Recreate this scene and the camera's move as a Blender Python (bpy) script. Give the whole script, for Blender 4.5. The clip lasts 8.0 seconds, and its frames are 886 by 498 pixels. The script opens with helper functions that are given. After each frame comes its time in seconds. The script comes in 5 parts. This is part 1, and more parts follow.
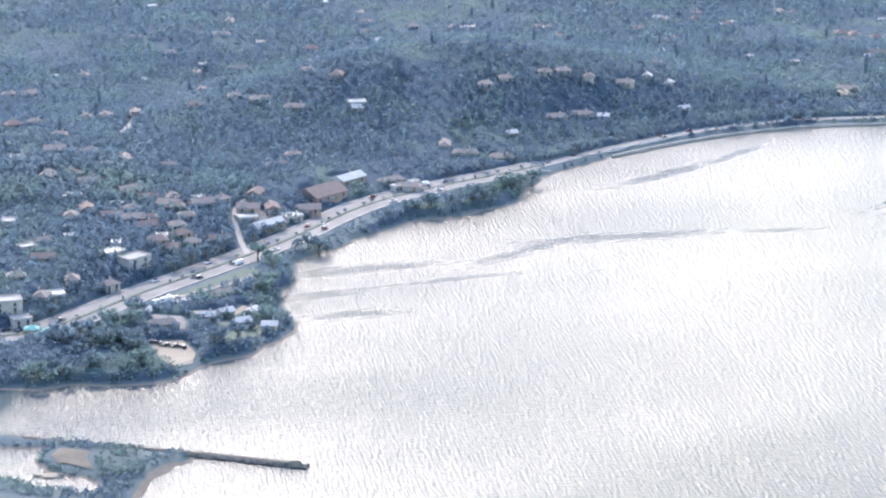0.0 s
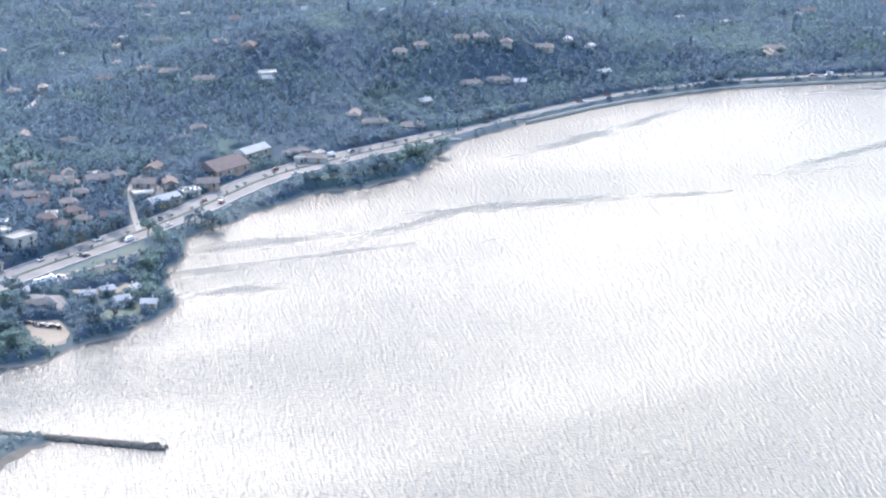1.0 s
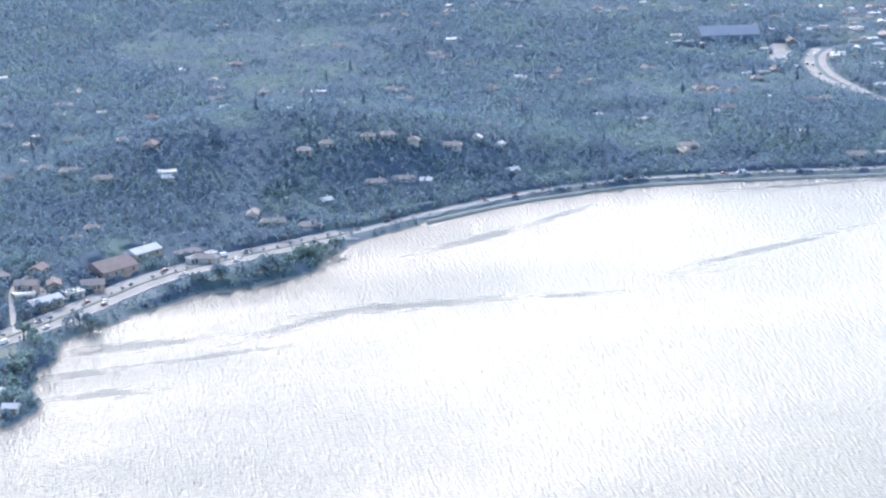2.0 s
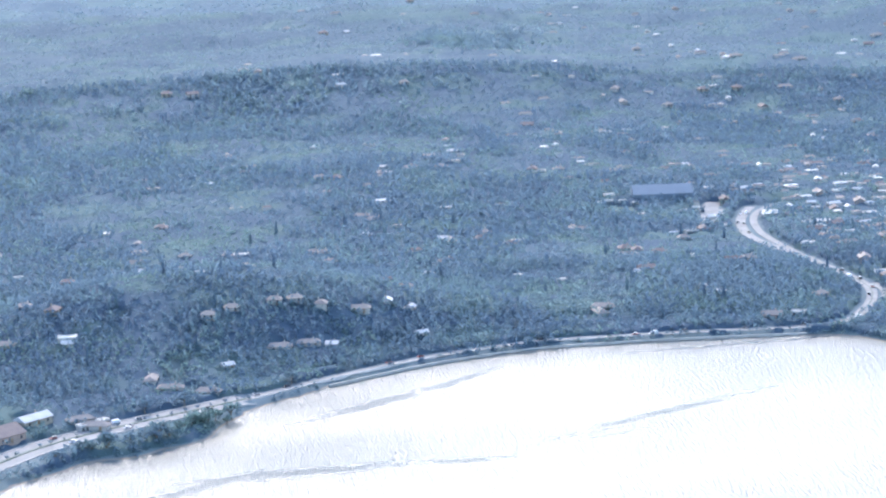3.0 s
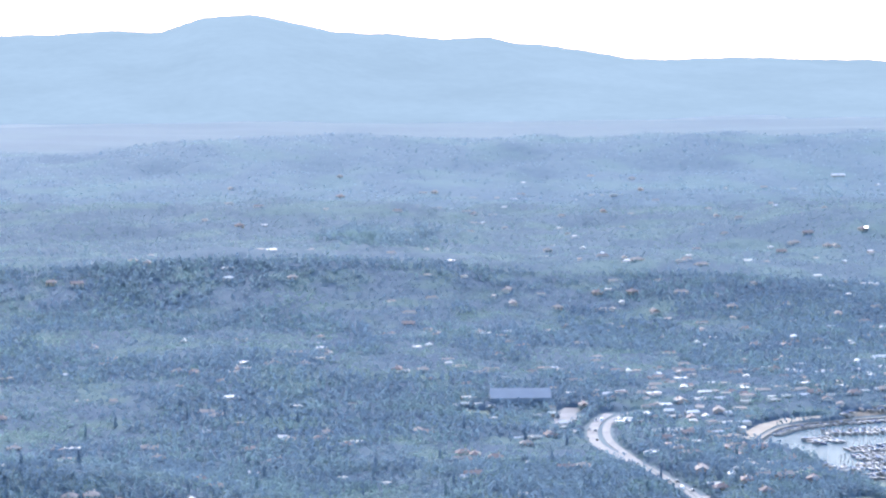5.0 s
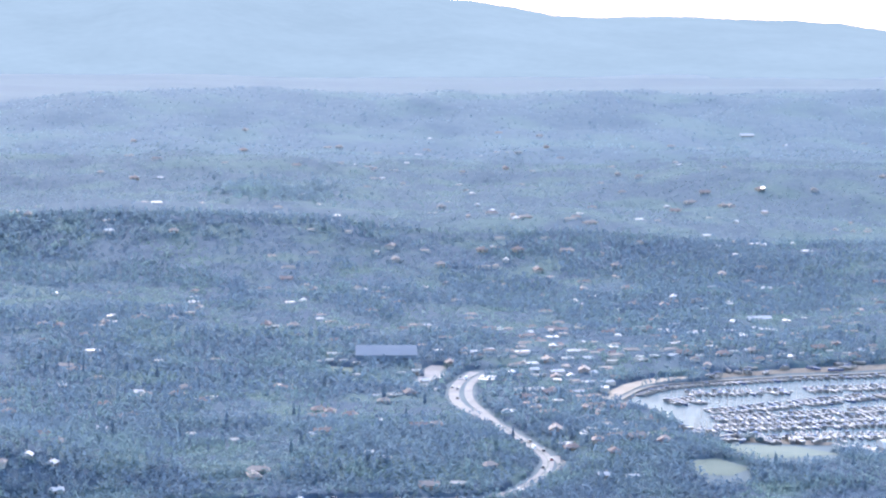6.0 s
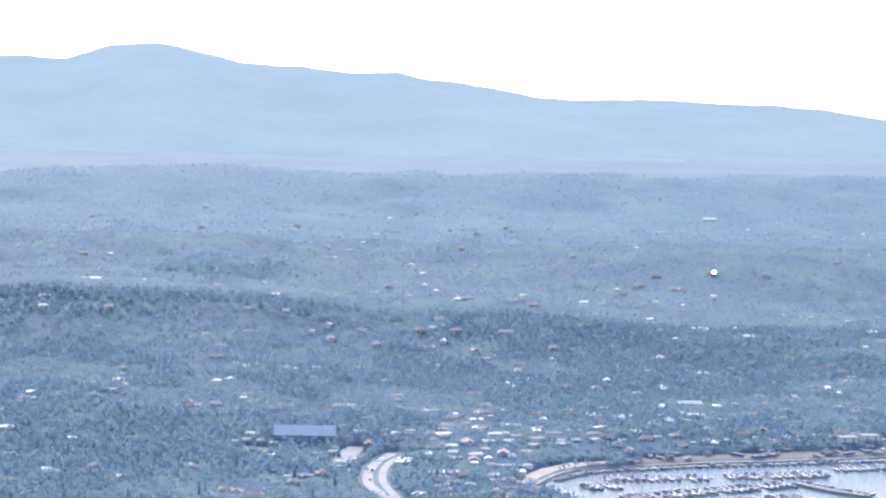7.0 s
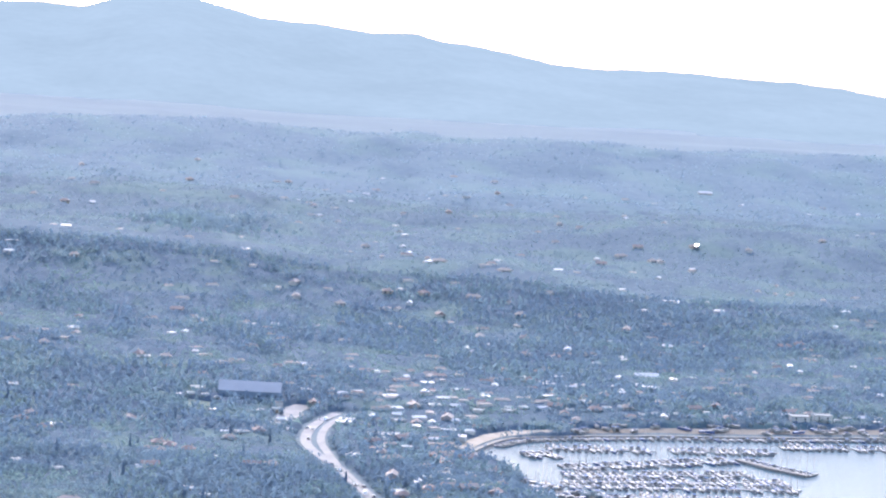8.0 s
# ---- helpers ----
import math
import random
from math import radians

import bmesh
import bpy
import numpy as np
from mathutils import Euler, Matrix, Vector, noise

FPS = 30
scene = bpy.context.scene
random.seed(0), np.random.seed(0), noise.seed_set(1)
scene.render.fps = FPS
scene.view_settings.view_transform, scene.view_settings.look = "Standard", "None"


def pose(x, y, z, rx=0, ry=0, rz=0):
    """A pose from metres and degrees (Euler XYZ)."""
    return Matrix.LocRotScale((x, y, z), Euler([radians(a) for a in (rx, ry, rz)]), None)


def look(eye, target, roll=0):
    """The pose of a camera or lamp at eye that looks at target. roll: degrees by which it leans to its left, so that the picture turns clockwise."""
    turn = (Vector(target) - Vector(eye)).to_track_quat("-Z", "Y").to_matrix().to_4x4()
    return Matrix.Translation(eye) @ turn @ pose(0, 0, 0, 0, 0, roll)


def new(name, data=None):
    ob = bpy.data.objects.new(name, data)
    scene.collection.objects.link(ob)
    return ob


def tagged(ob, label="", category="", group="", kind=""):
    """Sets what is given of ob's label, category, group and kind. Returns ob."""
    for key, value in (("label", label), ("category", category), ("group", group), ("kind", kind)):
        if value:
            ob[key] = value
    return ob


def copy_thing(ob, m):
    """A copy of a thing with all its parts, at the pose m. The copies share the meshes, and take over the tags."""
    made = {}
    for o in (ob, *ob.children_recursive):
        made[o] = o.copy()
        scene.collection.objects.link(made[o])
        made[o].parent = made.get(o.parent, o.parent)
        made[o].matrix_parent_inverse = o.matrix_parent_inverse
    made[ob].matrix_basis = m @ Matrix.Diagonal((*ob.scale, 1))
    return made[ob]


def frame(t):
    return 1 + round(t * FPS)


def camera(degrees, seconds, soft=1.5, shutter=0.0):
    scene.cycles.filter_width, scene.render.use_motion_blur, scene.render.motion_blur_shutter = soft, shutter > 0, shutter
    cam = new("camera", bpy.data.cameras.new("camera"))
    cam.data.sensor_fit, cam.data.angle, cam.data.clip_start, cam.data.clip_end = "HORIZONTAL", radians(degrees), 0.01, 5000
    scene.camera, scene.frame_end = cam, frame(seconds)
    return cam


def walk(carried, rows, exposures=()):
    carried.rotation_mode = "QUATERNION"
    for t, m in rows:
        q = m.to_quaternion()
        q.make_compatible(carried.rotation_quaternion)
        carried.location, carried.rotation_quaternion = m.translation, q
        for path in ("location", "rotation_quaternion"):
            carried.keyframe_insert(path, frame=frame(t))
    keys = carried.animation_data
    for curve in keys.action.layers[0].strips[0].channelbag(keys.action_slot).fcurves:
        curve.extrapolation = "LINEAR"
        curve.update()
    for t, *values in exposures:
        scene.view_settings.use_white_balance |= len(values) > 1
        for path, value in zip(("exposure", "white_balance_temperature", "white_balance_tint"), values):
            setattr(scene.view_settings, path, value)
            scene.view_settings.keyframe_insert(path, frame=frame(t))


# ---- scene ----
# ---- camera ----
cam = camera(19.77, 8.0, soft=2.2)
PATH = [
    (0.0, (-149.96, -30.75, 201.40), (-29.17, 925.00, -66.86), 0.111),
    (0.5, (-130.72, -26.66, 199.99), (-14.62, 926.35, -79.81), -0.688),
    (1.0, (-111.62, -22.64, 198.65), (-0.92, 930.77, -81.98), -1.259),
    (1.5, (-92.66, -18.69, 197.38), (15.87, 937.56, -74.28), -1.324),
    (1.7, (-85.12, -17.13, 196.89), (23.03, 942.03, -64.46), -1.326),
    (2.8, (-44.04, -8.75, 194.38), (64.10, 965.85, -1.73), -2.030),
    (3.0, (-36.64, -7.27, 193.96), (69.88, 970.02, 10.75), -1.985),
    (3.5, (-18.25, -3.60, 192.95), (76.11, 980.25, 40.81), -2.500),
    (4.0, (0.00, 0.00, 192.00), (84.59, 989.02, 70.80), -2.093),
    (4.2, (7.26, 1.42, 191.64), (90.87, 991.79, 81.27), -1.848),
    (5.3, (46.78, 9.03, 189.85), (159.33, 997.25, 86.13), 0.077),
    (5.5, (53.90, 10.38, 189.56), (173.36, 998.48, 92.71), 0.233),
    (6.0, (71.58, 13.70, 188.87), (195.04, 998.30, 65.15), 0.392),
    (6.5, (89.12, 16.94, 188.26), (219.73, 1000.46, 63.18), 0.513),
    (7.0, (106.52, 20.12, 187.70), (229.89, 1008.20, 95.62), 1.199),
    (7.1, (109.98, 20.75, 187.60), (229.58, 1010.24, 106.27), 1.527),
    (7.5, (123.78, 23.23, 187.22), (239.03, 1011.52, 87.20), 2.607),
    (8.0, (140.89, 26.27, 186.80), (252.37, 1014.32, 80.32), 3.496),
]
walk(cam, [(t, look(eye, target, roll)) for t, eye, target, roll in PATH],
     exposures=[(0.0, 2.12, 7150, 16), (1.7, 2.12, 6900, 14), (3.0, 2.2, 6500, 13), (5.3, 2.28, 6500, 16), (6.5, 2.3, 6700, 19), (8.0, 2.3, 6800, 20)])

# ---- light ----
SUN_EL, SUN_AZ = radians(35), radians(-5)
world = bpy.data.worlds.new("sky")
scene.world = world
world.use_nodes = True
wn = world.node_tree.nodes
sky = wn.new("ShaderNodeTexSky")
sky.sky_type, sky.sun_disc = "NISHITA", False
sky.sun_elevation, sky.sun_rotation = SUN_EL, SUN_AZ
sky.air_density, sky.dust_density, sky.ozone_density = 1.1, 1.3, 3.2
world.node_tree.links.new(sky.outputs["Color"], wn["Background"].inputs["Color"])
wn["Background"].inputs["Strength"].default_value = 0.15
sun_data = bpy.data.lights.new("sun", "SUN")
sun_data.energy, sun_data.angle, sun_data.color = 0.8, radians(0.55), (1.0, 0.93, 0.83)
sun = new("sun", sun_data)
sun_way = Vector((math.sin(SUN_AZ) * math.cos(SUN_EL), math.cos(SUN_AZ) * math.cos(SUN_EL), math.sin(SUN_EL)))
sun.matrix_world = look(sun_way * 300 + Vector((0, 800, 0)), (0, 800, 0))


# ---- the lie of the land ----
COAST = [(-184, 572), (-174, 568), (-164, 572), (-147, 571), (-136, 579), (-125, 589), (-115, 600), (-108, 608), (-106, 619), (-111, 625),
         (-110, 641), (-105, 657), (-101, 680), (-90, 691), (-82, 700), (-73, 710), (-63, 721), (-52, 722), (-43, 726), (-35, 732),
         (-26, 741), (-23, 755), (-16, 769), (11, 794), (30, 808), (51, 820), (84, 830), (101, 833), (140, 833), (179, 829), (192, 828), (197, 820), (206, 806)]
LAND = COAST + [(245, 796), (320, 800), (375, 825), (470, 700), (2600, 600), (2600, 5200), (-2600, 5200), (-2600, 540), (-420, 556), (-240, 566)]
SPIT = [(-137, 517), (-142, 513), (-147, 506), (-151, 494), (-165, 460), (-230, 420), (-460, 400), (-460, 540), (-260, 550), (-182, 540), (-160, 530)]
LAGOON = [(-182, 529), (-173, 527), (-171.5, 524), (-173, 519.5), (-171, 513), (-162, 506.5), (-157, 502), (-161, 497), (-168, 502), (-181, 510), (-230, 520), (-230, 532)]
BASIN = [(268, 1003), (275, 1019), (287, 1038), (299, 1046), (314, 1050), (353, 1060), (377, 1062), (422, 1070), (500, 1086), (760, 1096), (1500, 1100), (1500, 500), (470, 640),
         (400, 790), (375, 850), (364, 879), (359, 899), (350, 910), (333, 923), (321, 930), (299, 938), (284, 950), (283, 970), (275, 996)]
SERVICE_LANE = [(-158, 622), (-147.5, 632), (-140.5, 638), (-131, 646.5), (-120, 655), (-116, 662)]
ROAD_COAST = [(-420, 560), (-260, 590), (-185, 609), (-169, 619), (-152, 642), (-135, 661), (-118, 680), (-102, 700), (-93, 714), (-77, 737), (-51, 757), (-33, 768),
              (-15, 780), (11, 801), (49, 826), (86, 838), (101, 839), (140, 839), (179, 836), (191, 838)]
ROAD_STEM = [(191, 838), (201, 845), (209, 860), (214, 870), (218, 882), (220.7, 894), (220.7, 908), (218.7, 924), (215.7, 940), (213.7, 957), (210, 972)]
ROAD_NORTH = ROAD_STEM + [(205.6, 989), (202.5, 1005), (202.8, 1023), (206.3, 1045), (212.2, 1064), (220.3, 1082)]
ROAD_FORK = [(212, 968), (209.8, 992), (208.3, 1011), (209.7, 1031), (214, 1054), (220.6, 1070), (231, 1083)]


def sdist(x, y, poly):
    """Distance to a closed outline, positive within it."""
    best, inside = np.full(x.shape, 1e9), np.zeros(x.shape, bool)
    for (ax, ay), (bx, by) in zip(poly, poly[1:] + poly[:1]):
        dx, dy = bx - ax, by - ay
        k = np.clip(((x - ax) * dx + (y - ay) * dy) / (dx * dx + dy * dy), 0, 1)
        best = np.minimum(best, np.hypot(x - ax - k * dx, y - ay - k * dy))
        if ay != by:
            inside ^= ((ay > y) != (by > y)) & (x < ax + (y - ay) * dx / dy)
    return np.where(inside, best, -best)


def line_dist(x, y, line):
    best = np.full(x.shape, 1e9)
    for (ax, ay), (bx, by) in zip(line, line[1:]):
        dx, dy = bx - ax, by - ay
        k = np.clip(((x - ax) * dx + (y - ay) * dy) / (dx * dx + dy * dy), 0, 1)
        best = np.minimum(best, np.hypot(x - ax - k * dx, y - ay - k * dy))
    return best


def smooth(a, b, v):
    k = np.clip((v - a) / (b - a), 0, 1)
    return k * k * (3 - 2 * k)


def swell(x, y, size, seed):
    """Soft value noise, -1 to 1, with hills about that many metres apart."""
    u, v = x / size + seed * 17.31, y / size - seed * 9.17
    i, j = np.floor(u), np.floor(v)
    fu, fv = u - i, v - j
    fu, fv = fu * fu * (3 - 2 * fu), fv * fv * (3 - 2 * fv)
    h = lambda a, b: np.modf(np.abs(np.sin(a * 127.1 + b * 311.7 + seed * 74.7) * 43758.5453))[0]
    return 2 * ((h(i, j) * (1 - fu) + h(i + 1, j) * fu) * (1 - fv) + (h(i, j + 1) * (1 - fu) + h(i + 1, j + 1) * fu) * fv) - 1


def bump(x, y, cx, cy, rx, ry):
    return np.exp(-((x - cx) / rx) ** 2 - ((y - cy) / ry) ** 2)


def shore(x, y):
    """Metres inland of the waterline, negative in the water."""
    main = np.minimum(sdist(x, y, LAND), -sdist(x, y, BASIN))
    spit = np.minimum(sdist(x, y, SPIT), -sdist(x, y, LAGOON))
    wavy = 1.6 * swell(x, y, 9, 5) + 0.8 * swell(x, y, 4, 6)
    return np.maximum(main, spit) + np.where((y < 1000) & (x < 200), wavy, 0)


def height(x, y):
    x, y = np.asarray(x, float), np.asarray(y, float)
    s = shore(x, y)
    inland = smooth(10, 52, s)
    hill = 2.5 + 17 * bump(x, y, -12, 878, 66, 46) + 5 * bump(x, y, -165, 800, 55, 60) + 12 * bump(x, y, -75, 850, 50, 40)
    hill += 7.5 / (1 + np.exp(-(y - 1110) / 35)) / (1 + np.exp(-(215 - x) / 30)) + 6 * smooth(1280, 1420, y)
    hill += 14 * bump(x, y, 60, 1450, 260, 75) + 6 * bump(x, y, 180, 1850, 90, 80) + 8 * bump(x, y, 330, 1500, 90, 70) + 16 * bump(x, y, 570, 1750, 130, 90)
    crest = 8 + 14 * smooth(-80, 60, x) + 6 * smooth(60, 250, x) + 2 * swell(x, y * 0, 120, 3)
    hill += crest * bump(x * 0, y, 0, 2330, 1, 170)
    hill += 2.2 * swell(x, y, 90, 1) + (1.2 + 2.5 * smooth(1200, 1800, y)) * swell(x, y, 45, 2)
    hill *= 1 - 0.55 * smooth(2450, 2700, y)
    z = np.clip(s * 0.28, -4, 1.3) + np.maximum(hill, 0) * inland
    flat = np.minimum(line_dist(x, y, ROAD_COAST), line_dist(x, y, ROAD_NORTH))
    k = (1 - smooth(7, 22, flat)) * smooth(0, 3, s)
    return z * (1 - k) + 1.5 * k


# ---- materials ----
def material(name, a, b, size=1.0, rough=0.8, relief=0.0, sheen=0.0, metal=0.0, fine=None, spec=0.3, per_object=0.0, grainy=0.45):
    """Two colours mixed by noise at two scales, at real size, with roughness, relief and some change from piece to piece."""
    m = bpy.data.materials.new(name)
    m.use_nodes = True
    n, l = m.node_tree.nodes, m.node_tree.links
    p = n["Principled BSDF"]
    geo = n.new("ShaderNodeNewGeometry")
    big, small = n.new("ShaderNodeTexNoise"), n.new("ShaderNodeTexNoise")
    big.inputs["Scale"].default_value, small.inputs["Scale"].default_value = 1 / size, (fine or 9) / size
    big.inputs["Detail"].default_value, small.inputs["Detail"].default_value = 4, 3
    for t in (big, small):
        l.new(geo.outputs["Position"], t.inputs["Vector"])
    mean = n.new("ShaderNodeMath")
    mean.operation = "MULTIPLY_ADD"
    l.new(small.outputs["Fac"], mean.inputs[0])
    mean.inputs[1].default_value = grainy
    l.new(big.outputs["Fac"], mean.inputs[2])
    fac = mean.outputs[0]
    if per_object:
        add = n.new("ShaderNodeMath")
        add.operation = "MULTIPLY_ADD"
        l.new(n.new("ShaderNodeObjectInfo").outputs["Random"], add.inputs[0])
        add.inputs[1].default_value = per_object
        l.new(fac, add.inputs[2])
        fac = add.outputs[0]
    span = n.new("ShaderNodeMapRange")
    span.inputs["From Min"].default_value, span.inputs["From Max"].default_value = 0.25 + grainy * 0.45, 0.75 + grainy * 0.45 + per_object
    l.new(fac, span.inputs["Value"])
    mix = n.new("ShaderNodeMix")
    mix.data_type = "RGBA"
    mix.inputs["A"].default_value, mix.inputs["B"].default_value = (*a, 1), (*b, 1)
    l.new(span.outputs["Result"], mix.inputs["Factor"])
    l.new(mix.outputs["Result"], p.inputs["Base Color"])
    p.inputs["Roughness"].default_value, p.inputs["Metallic"].default_value = rough, metal
    p.inputs["Specular IOR Level"].default_value = spec
    # Blue sheen stands in for haze lying over the land.
    if sheen:
        p.inputs["Sheen Weight"].default_value, p.inputs["Sheen Roughness"].default_value = sheen, 0.6
        p.inputs["Sheen Tint"].default_value = (0.38, 0.62, 1, 1)
    if relief:
        bm_ = n.new("ShaderNodeBump")
        bm_.inputs["Strength"].default_value, bm_.inputs["Distance"].default_value = 0.8, relief
        l.new(small.outputs["Fac"], bm_.inputs["Height"])
        l.new(bm_.outputs["Normal"], p.inputs["Normal"])
    return m


def foliage(name, dark, pale, green, patch, tree, bend=0.75, rough=0.9, sheen=0.03, translucent=0.0):
    """Woods: broad dark and pale stands, each tree a little different, with greener patches. bend: how far shading
    normals lean up, evening out light and shade.
    """
    m = bpy.data.materials.new(name)
    m.use_nodes = True
    n, l = m.node_tree.nodes, m.node_tree.links
    p = n["Principled BSDF"]
    geo = n.new("ShaderNodeNewGeometry")

    def grain(size, detail):
        t = n.new("ShaderNodeTexNoise")
        t.inputs["Scale"].default_value, t.inputs["Detail"].default_value = 1 / size, detail
        l.new(geo.outputs["Position"], t.inputs["Vector"])
        return t.outputs["Fac"]

    def span(v, a, b):
        r = n.new("ShaderNodeMapRange")
        r.interpolation_type = "SMOOTHSTEP"
        r.inputs["From Min"].default_value, r.inputs["From Max"].default_value = a, b
        l.new(v, r.inputs["Value"])
        return r.outputs["Result"]

    def mixed(fac, a, b):
        k = n.new("ShaderNodeMix")
        k.data_type = "RGBA"
        l.new(fac, k.inputs["Factor"])
        for socket, v in (("A", a), ("B", b)):
            if isinstance(v, tuple):
                k.inputs[socket].default_value = (*v, 1)
            else:
                l.new(v, k.inputs[socket])
        return k.outputs["Result"]

    cells = n.new("ShaderNodeTexVoronoi")
    cells.inputs["Scale"].default_value = 1 / tree
    l.new(geo.outputs["Position"], cells.inputs["Vector"])
    one = n.new("ShaderNodeSeparateColor")
    l.new(cells.outputs["Color"], one.inputs["Color"])
    both = n.new("ShaderNodeMath")
    both.operation = "MULTIPLY_ADD"
    l.new(one.outputs["Red"], both.inputs[0])
    both.inputs[1].default_value = 0.3
    l.new(grain(patch, 5), both.inputs[2])
    colour = mixed(span(both.outputs[0], 0.42, 0.9), dark, pale)
    colour = mixed(span(grain(patch * 0.55, 4), 0.47, 0.64), colour, green)
    l.new(colour, p.inputs["Base Color"])
    p.inputs["Roughness"].default_value, p.inputs["Specular IOR Level"].default_value = rough, 0.05
    # Blue sheen adds a haze veil that grows at grazing angles.
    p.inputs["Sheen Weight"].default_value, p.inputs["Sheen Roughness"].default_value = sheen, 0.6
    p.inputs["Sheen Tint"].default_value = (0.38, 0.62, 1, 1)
    if bend:
        up, unit = n.new("ShaderNodeVectorMath"), n.new("ShaderNodeVectorMath")
        up.operation, unit.operation = "ADD", "NORMALIZE"
        up.inputs[1].default_value = (0, 0, bend / (1 - bend))
        l.new(geo.outputs["Normal"], up.inputs[0])
        l.new(up.outputs["Vector"], unit.inputs[0])
        l.new(unit.outputs["Vector"], p.inputs["Normal"])
    if translucent:
        tr, mx = n.new("ShaderNodeBsdfTranslucent"), n.new("ShaderNodeMixShader")
        l.new(colour, tr.inputs["Color"])
        mx.inputs["Fac"].default_value = translucent
        l.new(p.outputs["BSDF"], mx.inputs[1])
        l.new(tr.outputs["BSDF"], mx.inputs[2])
        l.new(mx.outputs["Shader"], n["Material Output"].inputs["Surface"])
    return m


